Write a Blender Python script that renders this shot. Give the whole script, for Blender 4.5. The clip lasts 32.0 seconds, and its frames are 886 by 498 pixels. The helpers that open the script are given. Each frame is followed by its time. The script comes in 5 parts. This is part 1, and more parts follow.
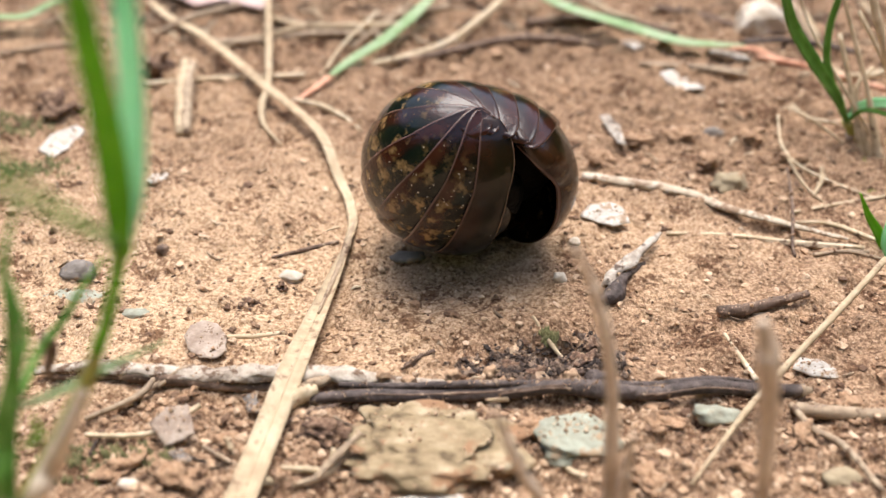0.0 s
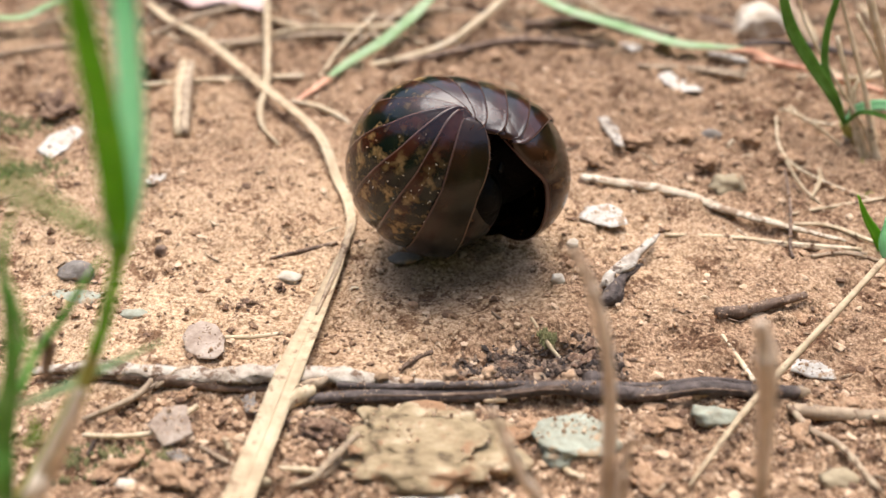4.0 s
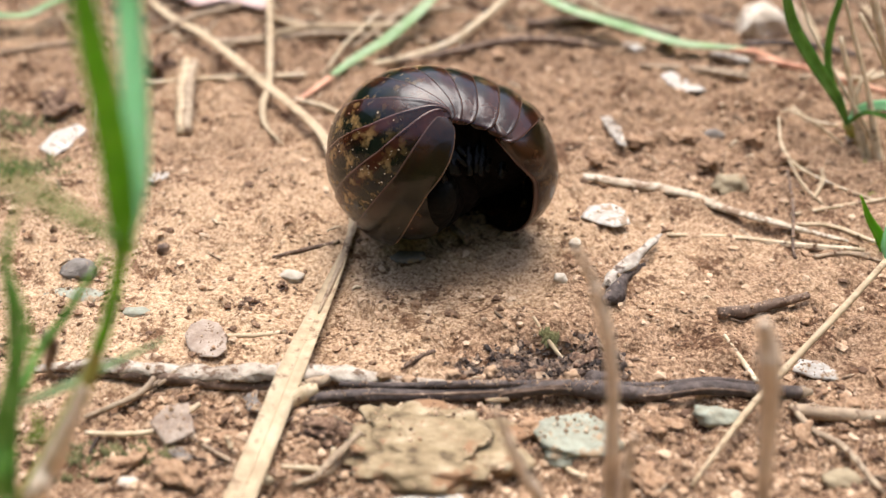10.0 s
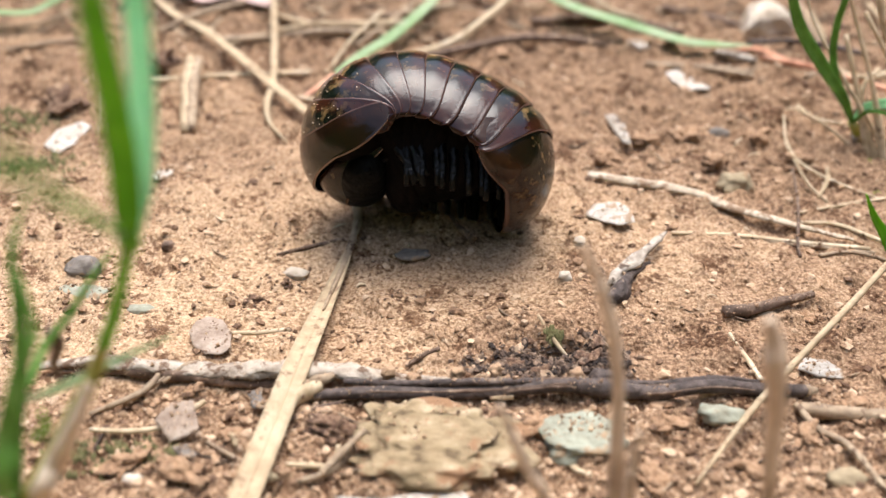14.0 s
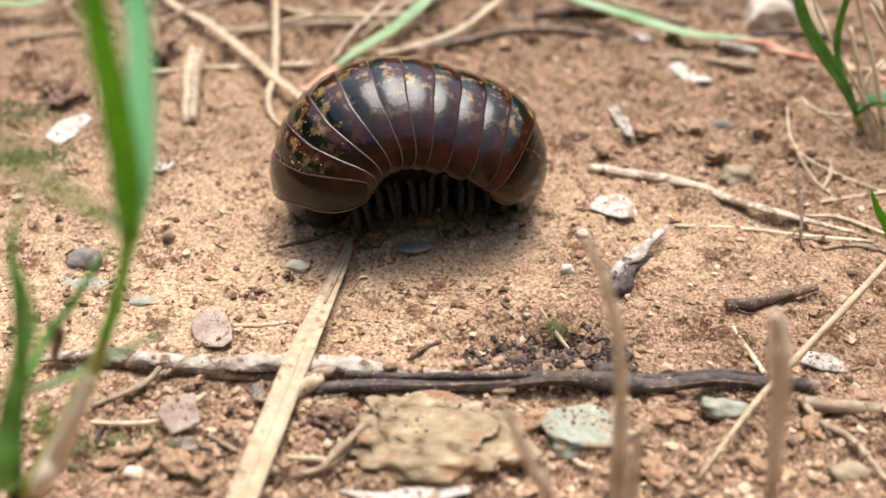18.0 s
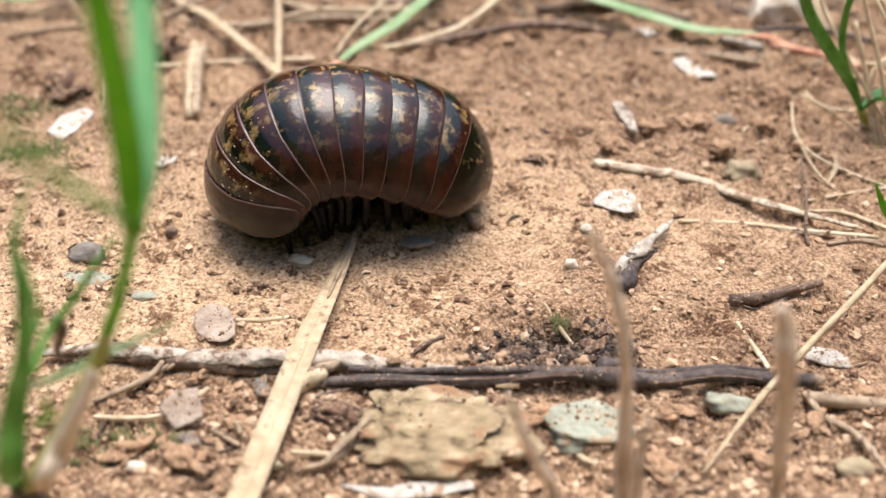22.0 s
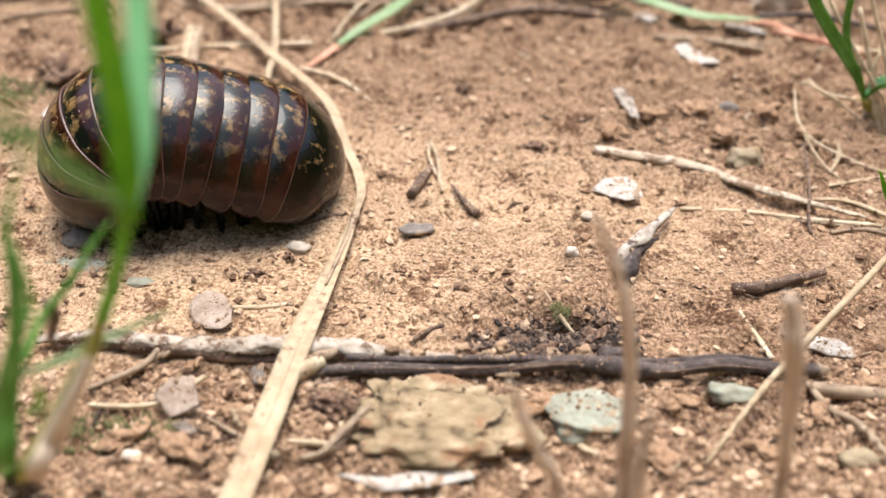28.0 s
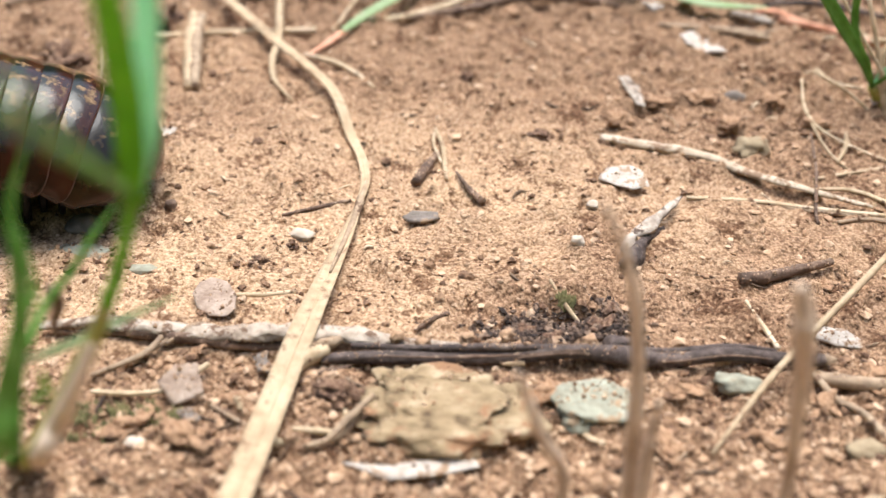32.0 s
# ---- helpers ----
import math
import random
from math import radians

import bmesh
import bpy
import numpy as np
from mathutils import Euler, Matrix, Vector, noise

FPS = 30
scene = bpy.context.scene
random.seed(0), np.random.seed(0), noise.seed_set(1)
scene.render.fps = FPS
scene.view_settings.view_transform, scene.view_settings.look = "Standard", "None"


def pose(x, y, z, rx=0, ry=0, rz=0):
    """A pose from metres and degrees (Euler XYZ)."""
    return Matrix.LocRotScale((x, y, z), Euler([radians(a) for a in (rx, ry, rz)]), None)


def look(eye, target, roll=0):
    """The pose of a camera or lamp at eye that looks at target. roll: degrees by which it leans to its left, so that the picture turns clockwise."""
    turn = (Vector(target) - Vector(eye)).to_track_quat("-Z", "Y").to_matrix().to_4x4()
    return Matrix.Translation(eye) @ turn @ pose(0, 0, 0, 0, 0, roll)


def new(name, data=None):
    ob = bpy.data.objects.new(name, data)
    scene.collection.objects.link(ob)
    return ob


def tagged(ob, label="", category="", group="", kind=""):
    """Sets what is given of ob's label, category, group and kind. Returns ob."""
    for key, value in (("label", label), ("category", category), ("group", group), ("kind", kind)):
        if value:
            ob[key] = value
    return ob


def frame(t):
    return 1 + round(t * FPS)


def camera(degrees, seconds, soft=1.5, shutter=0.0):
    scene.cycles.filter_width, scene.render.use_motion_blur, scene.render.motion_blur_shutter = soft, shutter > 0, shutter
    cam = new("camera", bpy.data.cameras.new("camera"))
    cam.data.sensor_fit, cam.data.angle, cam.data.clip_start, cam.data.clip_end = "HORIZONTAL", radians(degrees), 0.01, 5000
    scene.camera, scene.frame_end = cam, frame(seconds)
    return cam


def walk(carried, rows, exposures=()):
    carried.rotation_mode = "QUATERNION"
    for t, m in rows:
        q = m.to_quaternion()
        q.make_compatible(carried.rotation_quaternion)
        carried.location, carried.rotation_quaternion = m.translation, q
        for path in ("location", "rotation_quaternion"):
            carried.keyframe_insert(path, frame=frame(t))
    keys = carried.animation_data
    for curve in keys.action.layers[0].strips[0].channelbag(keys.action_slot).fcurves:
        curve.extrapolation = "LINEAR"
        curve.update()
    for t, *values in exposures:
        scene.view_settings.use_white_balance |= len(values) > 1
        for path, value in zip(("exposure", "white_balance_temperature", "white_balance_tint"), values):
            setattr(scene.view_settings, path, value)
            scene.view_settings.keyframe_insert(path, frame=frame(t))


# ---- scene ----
from mathutils.bvhtree import BVHTree

cam = camera(48, 32.0, soft=1.45)
cam.data.dof.use_dof = True
cam.data.dof.focus_distance = 0.153
cam.data.dof.aperture_fstop = 13.5
CAMERA_ROWS = [
    (0, pose(0.00000, -0.13799, 0.09662, 55.000, -0.000, 0.000)),
    (0.5, pose(-0.00007, -0.13833, 0.09663, 55.205, 0.001, 0.005)),
    (1, pose(-0.00001, -0.13813, 0.09653, 55.148, -0.073, 0.006)),
    (1.5, pose(0.00001, -0.13811, 0.09657, 55.092, -0.060, 0.013)),
    (2, pose(0.00016, -0.13803, 0.09639, 55.066, -0.065, 0.004)),
    (2.5, pose(0.00011, -0.13802, 0.09644, 55.009, -0.125, -0.096)),
    (3, pose(-0.00004, -0.13814, 0.09649, 55.083, -0.204, -0.110)),
    (3.5, pose(0.00001, -0.13821, 0.09646, 55.152, -0.165, -0.068)),
    (5.5, pose(-0.00017, -0.13810, 0.09647, 55.144, -0.104, -0.005)),
    (6, pose(-0.00013, -0.13818, 0.09657, 55.101, -0.088, 0.034)),
    (6.5, pose(-0.00017, -0.13806, 0.09653, 55.078, -0.066, 0.023)),
    (7, pose(-0.00028, -0.13807, 0.09643, 55.088, -0.152, 0.000)),
    (7.5, pose(-0.00008, -0.13801, 0.09643, 55.080, -0.112, 0.059)),
    (8, pose(-0.00003, -0.13821, 0.09650, 55.093, -0.093, 0.083)),
    (8.5, pose(-0.00011, -0.13805, 0.09635, 55.061, -0.133, 0.051)),
    (9, pose(-0.00019, -0.13803, 0.09631, 55.040, -0.227, 0.036)),
    (9.5, pose(-0.00019, -0.13802, 0.09629, 55.047, -0.236, 0.046)),
    (10, pose(-0.00023, -0.13820, 0.09643, 55.109, -0.247, 0.119)),
    (10.5, pose(-0.00033, -0.13810, 0.09647, 55.108, -0.201, 0.076)),
    (11, pose(-0.00032, -0.13822, 0.09653, 55.089, -0.262, 0.087)),
    (11.5, pose(-0.00026, -0.13799, 0.09633, 55.011, -0.280, 0.094)),
    (12, pose(-0.00031, -0.13805, 0.09627, 55.030, -0.276, 0.130)),
    (12.5, pose(-0.00055, -0.13811, 0.09631, 55.096, -0.293, 0.158)),
    (13, pose(-0.00049, -0.13833, 0.09644, 55.157, -0.219, 0.267)),
    (13.5, pose(-0.00044, -0.13827, 0.09647, 55.096, -0.197, 0.300)),
    (14, pose(-0.00052, -0.13816, 0.09630, 55.009, -0.250, 0.311)),
    (14.5, pose(-0.00064, -0.13807, 0.09633, 54.891, -0.317, 0.266)),
    (16.5, pose(-0.00083, -0.13765, 0.09593, 54.595, -0.432, 0.167)),
    (17, pose(-0.00067, -0.13758, 0.09567, 54.628, -0.404, 0.248)),
    (17.5, pose(-0.00083, -0.13764, 0.09599, 54.560, -0.402, 0.243)),
    (18, pose(-0.00061, -0.13773, 0.09597, 54.597, -0.268, 0.421)),
    (18.5, pose(-0.00060, -0.13770, 0.09578, 54.592, -0.233, 0.494)),
    (19, pose(-0.00066, -0.13761, 0.09600, 54.538, -0.212, 0.514)),
    (19.5, pose(-0.00073, -0.13774, 0.09590, 54.575, -0.194, 0.539)),
    (20, pose(-0.00058, -0.13777, 0.09571, 54.579, -0.171, 0.590)),
    (20.5, pose(-0.00069, -0.13756, 0.09568, 54.458, -0.231, 0.571)),
    (21, pose(-0.00088, -0.13739, 0.09556, 54.428, -0.296, 0.536)),
    (21.5, pose(-0.00092, -0.13743, 0.09554, 54.405, -0.275, 0.543)),
    (22, pose(-0.00089, -0.13748, 0.09549, 54.385, -0.265, 0.539)),
    (22.5, pose(-0.00085, -0.13727, 0.09546, 54.250, -0.328, 0.514)),
    (23, pose(-0.00100, -0.13705, 0.09531, 54.175, -0.402, 0.468)),
    (23.5, pose(-0.00125, -0.13677, 0.09500, 54.102, -0.488, 0.460)),
    (24, pose(-0.00119, -0.13669, 0.09508, 54.031, -0.430, 0.505)),
    (24.5, pose(-0.00113, -0.13666, 0.09497, 54.005, -0.387, 0.491)),
    (25, pose(-0.00125, -0.13663, 0.09496, 53.981, -0.465, 0.494)),
    (25.5, pose(-0.00154, -0.13654, 0.09473, 54.023, -0.468, 0.503)),
    (27.5, pose(-0.00147, -0.13620, 0.09440, 53.743, -0.611, 0.462)),
    (28, pose(-0.00144, -0.13597, 0.09427, 53.679, -0.595, 0.484)),
    (28.5, pose(-0.00139, -0.13597, 0.09428, 53.623, -0.590, 0.497)),
    (29, pose(-0.00153, -0.13571, 0.09387, 53.539, -0.635, 0.536)),
    (29.5, pose(-0.00177, -0.13562, 0.09413, 53.357, -0.620, 0.659)),
    (30, pose(-0.00170, -0.13560, 0.09393, 53.322, -0.510, 0.788)),
    (30.5, pose(-0.00159, -0.13549, 0.09377, 53.289, -0.553, 0.756)),
    (31, pose(-0.00161, -0.13555, 0.09373, 53.248, -0.635, 0.745)),
    (31.5, pose(-0.00172, -0.13547, 0.09372, 53.139, -0.715, 0.751)),
    (32, pose(-0.00199, -0.13538, 0.09365, 53.039, -0.773, 0.716)),
]
walk(cam, CAMERA_ROWS)

# ---- light ----
SUN_ELEVATION, SUN_AZIMUTH = 73, 4
world = bpy.data.worlds.new("sky")
scene.world = world
world.use_nodes = True
wn = world.node_tree.nodes
sky = wn.new("ShaderNodeTexSky")
sky.sky_type, sky.sun_disc = "NISHITA", False
sky.sun_elevation, sky.sun_rotation = radians(SUN_ELEVATION), radians(SUN_AZIMUTH)
sky.dust_density = 4.0
world.node_tree.links.new(sky.outputs[0], wn["Background"].inputs[0])
wn["Background"].inputs[1].default_value = 0.14
sun = new("sun", bpy.data.lights.new("sun", "SUN"))
sun.data.energy, sun.data.angle, sun.data.color = 1.66, radians(46), (0.99, 0.99, 0.99)
el, az = radians(SUN_ELEVATION), radians(SUN_AZIMUTH)
sun.matrix_basis = look((math.sin(az) * math.cos(el), math.cos(az) * math.cos(el), math.sin(el)), (0, 0, 0))
scene.view_settings.exposure = 1.16

# ---- materials ----
MM = 0.001


def mat(name, colours, grain=900, blotch=90, rough=0.8, bump=0.3, coat=0.0, spread=0.5, island=False, stretch=None, speck=None):
    """A surface of two or three colours mixed by noise at two scales, with a fine relief."""
    m = bpy.data.materials.new(name)
    m.use_nodes = True
    n, l = m.node_tree.nodes, m.node_tree.links
    b = n["Principled BSDF"]
    tc = n.new("ShaderNodeTexCoord")
    vec = tc.outputs["Object"]
    if stretch:
        mp = n.new("ShaderNodeMapping")
        mp.inputs["Scale"].default_value = stretch
        l.new(vec, mp.inputs[0])
        vec = mp.outputs[0]
    fine, wide = n.new("ShaderNodeTexNoise"), n.new("ShaderNodeTexNoise")
    for t, s, d in ((fine, grain, 6), (wide, blotch, 4)):
        t.inputs["Scale"].default_value, t.inputs["Detail"].default_value = s, d
        l.new(vec, t.inputs["Vector"])
    mix = n.new("ShaderNodeMath")
    mix.operation = "MULTIPLY_ADD"
    mix.inputs[1].default_value = 0.5
    half = n.new("ShaderNodeMath")
    half.operation = "MULTIPLY"
    half.inputs[1].default_value = 0.5
    l.new(wide.outputs[0], half.inputs[0])
    l.new(fine.outputs[0], mix.inputs[0])
    l.new(half.outputs[0], mix.inputs[2])
    fac = mix.outputs[0]
    if island:
        g = n.new("ShaderNodeNewGeometry")
        a = n.new("ShaderNodeMath")
        a.operation = "MULTIPLY_ADD"
        a.inputs[1].default_value, a.inputs[2].default_value = 0.5, -0.25
        l.new(g.outputs["Random Per Island"], a.inputs[0])
        s = n.new("ShaderNodeMath")
        l.new(fac, s.inputs[0])
        l.new(a.outputs[0], s.inputs[1])
        fac = s.outputs[0]
    ramp = n.new("ShaderNodeValToRGB")
    e = ramp.color_ramp.elements
    k = len(colours)
    while len(e) < k:
        e.new(0.5)
    for i, c in enumerate(colours):
        e[i].position = 0.5 + spread * 0.5 * (i / (k - 1) * 2 - 1) * 0.6
        e[i].color = (*c, 1)
    l.new(fac, ramp.inputs[0])
    colour = ramp.outputs[0]
    if speck:
        # dirt spots: colour, share, size
        sn, sr, sm = n.new("ShaderNodeTexNoise"), n.new("ShaderNodeValToRGB"), n.new("ShaderNodeMix")
        sn.inputs["Scale"].default_value, sn.inputs["Detail"].default_value, sn.inputs["Roughness"].default_value = speck[2], 5, 0.65
        l.new(tc.outputs["Object"], sn.inputs["Vector"])
        sr.color_ramp.elements[0].position, sr.color_ramp.elements[1].position = speck[1], speck[1] + 0.06
        l.new(sn.outputs[0], sr.inputs[0])
        sm.data_type = "RGBA"
        l.new(sr.outputs[0], sm.inputs["Factor"])
        l.new(colour, sm.inputs["A"])
        sm.inputs["B"].default_value = (*speck[0], 1)
        colour = sm.outputs["Result"]
    l.new(colour, b.inputs["Base Color"])
    b.inputs["Roughness"].default_value = rough
    b.inputs["Coat Weight"].default_value = coat
    bp = n.new("ShaderNodeBump")
    bp.inputs["Strength"].default_value, bp.inputs["Distance"].default_value = bump, 0.0006
    l.new(fine.outputs[0], bp.inputs["Height"])
    l.new(bp.outputs[0], b.inputs["Normal"])
    return m


def soil_material():
    """Sandy ground: tan grains, darker crumbs, painted pit shade and two kinds of patches."""
    m = bpy.data.materials.new("sandy_soil")
    m.use_nodes = True
    n, l = m.node_tree.nodes, m.node_tree.links
    b = n["Principled BSDF"]
    tc = n.new("ShaderNodeTexCoord")

    def tex(scale, detail, rough=0.55):
        t = n.new("ShaderNodeTexNoise")
        t.inputs["Scale"].default_value, t.inputs["Detail"].default_value, t.inputs["Roughness"].default_value = scale, detail, rough
        l.new(tc.outputs["Object"], t.inputs["Vector"])
        return t.outputs[0]

    def ramp(value, stops):
        r = n.new("ShaderNodeValToRGB")
        while len(r.color_ramp.elements) < len(stops):
            r.color_ramp.elements.new(0.5)
        for e, (p, c) in zip(r.color_ramp.elements, stops):
            e.position, e.color = p, (*c, 1)
        l.new(value, r.inputs[0])
        return r.outputs[0]

    def blend(a, c, fac, kind="MIX"):
        x = n.new("ShaderNodeMix")
        x.data_type, x.blend_type = "RGBA", kind
        l.new(fac, x.inputs["Factor"])
        l.new(a, x.inputs["A"])
        l.new(c, x.inputs["B"])
        return x.outputs["Result"]

    grain, crumb, patch, wide = tex(1700, 3, 0.7), tex(420, 6, 0.7), tex(60, 5, 0.6), tex(20, 3)
    pale = ramp(grain, ((0.34, (0.30, 0.18, 0.10)), (0.48, (0.52, 0.345, 0.202)), (0.62, (0.70, 0.51, 0.335))))
    brown = ramp(grain, ((0.34, (0.12, 0.068, 0.04)), (0.48, (0.27, 0.162, 0.095)), (0.63, (0.48, 0.32, 0.20))))
    att = n.new("ShaderNodeAttribute")
    att.attribute_name = "loam"

    def total(a, c, k):
        x = n.new("ShaderNodeMath")
        x.operation = "MULTIPLY_ADD"
        l.new(a, x.inputs[0])
        x.inputs[1].default_value = k
        l.new(c, x.inputs[2])
        return x.outputs[0]

    where = ramp(total(wide, total(patch, total(crumb, att.outputs["Fac"], 0.5), 0.5), 0.3), ((0.58, (0, 0, 0)), (0.86, (1, 1, 1))))
    soil = blend(pale, brown, where)
    # Dark crumbs and specks; both also paint the shade in small pits.
    dark = ramp(crumb, ((0.345, (0.30, 0.22, 0.18)), (0.435, (1, 1, 1))))
    one = n.new("ShaderNodeValue")
    one.outputs[0].default_value = 0.8
    specks = ramp(total(tex(1000, 3, 0.6), tex(110, 3), 0.7), ((0.712, (0.27, 0.19, 0.155)), (0.775, (1, 1, 1))))
    soil = blend(soil, specks, one.outputs[0], "MULTIPLY")
    l.new(blend(soil, dark, one.outputs[0], "MULTIPLY"), b.inputs["Base Color"])
    b.inputs["Roughness"].default_value = 0.97
    b.inputs["Specular IOR Level"].default_value = 0.15
    bp = n.new("ShaderNodeBump")
    bp.inputs["Strength"].default_value, bp.inputs["Distance"].default_value = 0.62, 0.0016
    l.new(total(grain, total(tex(150, 5, 0.6), crumb, 2.0), 0.4), bp.inputs["Height"])
    l.new(bp.outputs[0], b.inputs["Normal"])
    return m


SOIL = soil_material()
CRUMB = mat("soil_crumbs", ((0.13, 0.072, 0.042), (0.31, 0.187, 0.108), (0.46, 0.298, 0.178), (0.60, 0.43, 0.285)), 1400, 200, 0.97, 0.7, island=True, spread=0.75)
CLOD = mat("dark_clods", ((0.045, 0.025, 0.017), (0.16, 0.09, 0.055), (0.33, 0.21, 0.13)), 1300, 330, 0.97, 1.0, speck=((0.45, 0.31, 0.2), 0.60, 1500))
STRAW = mat("dry_straw", ((0.38, 0.27, 0.15), (0.60, 0.47, 0.30), (0.72, 0.60, 0.43)), 500, 120, 0.65, 0.4, spread=0.6, speck=((0.16, 0.095, 0.055), 0.60, 420))
STRAW_PALE = mat("pale_straw", ((0.27, 0.18, 0.098), (0.46, 0.345, 0.21), (0.57, 0.46, 0.31)), 520, 110, 0.75, 0.7, spread=0.85, speck=((0.27, 0.175, 0.10), 0.585, 460))
STRAW_SPLIT = mat("weathered_straw", ((0.30, 0.21, 0.13), (0.52, 0.42, 0.30), (0.68, 0.60, 0.48)), 600, 160, 0.8, 0.8, spread=0.8, speck=((0.27, 0.175, 0.105), 0.52, 330))
STRAW_DULL = mat("dull_straw", ((0.20, 0.135, 0.085), (0.36, 0.26, 0.165), (0.52, 0.40, 0.27)), 500, 120, 0.75, 0.5, speck=((0.16, 0.095, 0.055), 0.56, 420))
TWIG = mat("dark_twig", ((0.022, 0.015, 0.012), (0.075, 0.053, 0.044), (0.20, 0.15, 0.125)), 800, 260, 0.75, 1.0, spread=0.7, speck=((0.42, 0.30, 0.2), 0.63, 600))
BARK = mat("white_bark", ((0.15, 0.10, 0.065), (0.43, 0.355, 0.275), (0.61, 0.545, 0.455)), 800, 220, 0.88, 1.0, spread=0.8, speck=((0.15, 0.09, 0.055), 0.53, 420))
BROWN_TWIG = mat("brown_twig", ((0.07, 0.042, 0.028), (0.16, 0.10, 0.066), (0.29, 0.195, 0.135)), 700, 200, 0.8, 0.9, speck=((0.42, 0.30, 0.2), 0.60, 700))
WHITE = mat("white_chip", ((0.33, 0.265, 0.20), (0.50, 0.45, 0.385), (0.61, 0.575, 0.52)), 700, 200, 0.88, 0.8, spread=0.75, speck=((0.34, 0.23, 0.145), 0.56, 480))
GREYWOOD = mat("grey_wood", ((0.17, 0.125, 0.09), (0.43, 0.365, 0.295), (0.60, 0.54, 0.46)), 700, 200, 0.85, 0.9, spread=0.8, speck=((0.10, 0.065, 0.045), 0.55, 450))
SLATE = mat("grey_slate", ((0.105, 0.085, 0.068), (0.205, 0.175, 0.148), (0.34, 0.295, 0.25)), 700, 200, 0.92, 0.9, spread=0.8, speck=((0.36, 0.24, 0.14), 0.56, 420))
PINKLEAF = mat("greyish_dry_leaf", ((0.23, 0.16, 0.115), (0.35, 0.265, 0.20), (0.44, 0.35, 0.275)), 700, 180, 0.88, 0.6, speck=((0.16, 0.095, 0.055), 0.60, 600))
TANSTONE = mat("tan_stone", ((0.15, 0.105, 0.06), (0.35, 0.275, 0.17), (0.52, 0.425, 0.29)), 460, 95, 0.95, 1.0, spread=0.8, speck=((0.30, 0.17, 0.09), 0.52, 150))
GREENSTONE = mat("grey_green_stone", ((0.20, 0.17, 0.115), (0.33, 0.335, 0.255), (0.46, 0.47, 0.375)), 520, 140, 0.95, 1.0, spread=0.7, speck=((0.36, 0.25, 0.15), 0.535, 300))


def leafy(m, share=0.45):
    """Lets light through a leaf."""
    n, l = m.node_tree.nodes, m.node_tree.links
    b, out = n["Principled BSDF"], n["Material Output"]
    tr, mx = n.new("ShaderNodeBsdfTranslucent"), n.new("ShaderNodeMixShader")
    l.new(b.inputs["Base Color"].links[0].from_socket, tr.inputs[0])
    mx.inputs[0].default_value = share
    l.new(b.outputs[0], mx.inputs[1])
    l.new(tr.outputs[0], mx.inputs[2])
    l.new(mx.outputs[0], out.inputs[0])
    return m


GRASS = leafy(mat("green_grass", ((0.13, 0.36, 0.006), (0.20, 0.48, 0.012), (0.31, 0.56, 0.035)), 300, 60, 0.45, 0.15), 0.5)
GRASS_SOFT = leafy(mat("dull_green_grass", ((0.24, 0.38, 0.15), (0.36, 0.50, 0.25), (0.50, 0.60, 0.38)), 300, 60, 0.55, 0.2, speck=((0.45, 0.36, 0.2), 0.62, 300)), 0.4)
QUARTZ = mat("white_stone", ((0.40, 0.31, 0.22), (0.56, 0.48, 0.38), (0.68, 0.62, 0.53)), 500, 140, 0.88, 0.6)
GRASS_DARK = leafy(mat("deep_green_grass", ((0.08, 0.22, 0.02), (0.15, 0.35, 0.05), (0.25, 0.46, 0.11)), 300, 60, 0.5, 0.2), 0.4)
GRASS_PALE = leafy(mat("pale_green_grass", ((0.40, 0.74, 0.46), (0.52, 0.86, 0.58), (0.64, 0.90, 0.68)), 300, 60, 0.5, 0.15), 0.7)
GRASS_BASE = leafy(mat("yellowing_grass", ((0.26, 0.30, 0.05), (0.42, 0.40, 0.11), (0.52, 0.42, 0.20)), 300, 50, 0.6, 0.2), 0.4)
RED = mat("reddish_dry_blade", ((0.40, 0.16, 0.08), (0.62, 0.30, 0.18), (0.72, 0.45, 0.30)), 400, 90, 0.7, 0.3)
STALK = mat("brown_dry_stalk", ((0.40, 0.29, 0.20), (0.60, 0.47, 0.345), (0.72, 0.60, 0.46)), 400, 90, 0.8, 0.4)
ROSE = mat("rosy_dry_leaf", ((0.42, 0.27, 0.23), (0.58, 0.40, 0.35), (0.66, 0.50, 0.45)), 300, 60, 0.75, 0.3)

STRATA = mat("layered_stone", ((0.085, 0.055, 0.029), (0.25, 0.18, 0.098), (0.35, 0.26, 0.15), (0.48, 0.38, 0.245)), 480, 120, 0.95, 1.0, spread=0.5, stretch=(0.8, 1.2, 1.2), speck=((0.28, 0.155, 0.08), 0.54, 170))
CLOD_DARK = mat("dark_humus", ((0.026, 0.017, 0.013), (0.085, 0.054, 0.038), (0.27, 0.185, 0.125)), 1300, 330, 0.95, 1.0, spread=0.8, island=True)
CLOD_TAN = mat("tan_clods", ((0.15, 0.08, 0.045), (0.37, 0.222, 0.125), (0.57, 0.385, 0.24)), 1400, 260, 0.97, 1.0, spread=0.7, speck=((0.10, 0.055, 0.035), 0.60, 700))
FIBRE = mat("dry_fibres", ((0.05, 0.03, 0.02), (0.28, 0.19, 0.115), (0.66, 0.53, 0.36)), 500, 150, 0.8, 0.4, island=True, spread=0.7)
SAND = mat("sand_grains", ((0.45, 0.32, 0.2), (0.66, 0.52, 0.36), (0.82, 0.74, 0.62)), 2000, 300, 0.9, 0.2)
HUMUS = mat("humus_crumbs", ((0.10, 0.058, 0.037), (0.24, 0.145, 0.088), (0.46, 0.30, 0.18)), 1400, 300, 0.97, 0.8, island=True, spread=0.8)
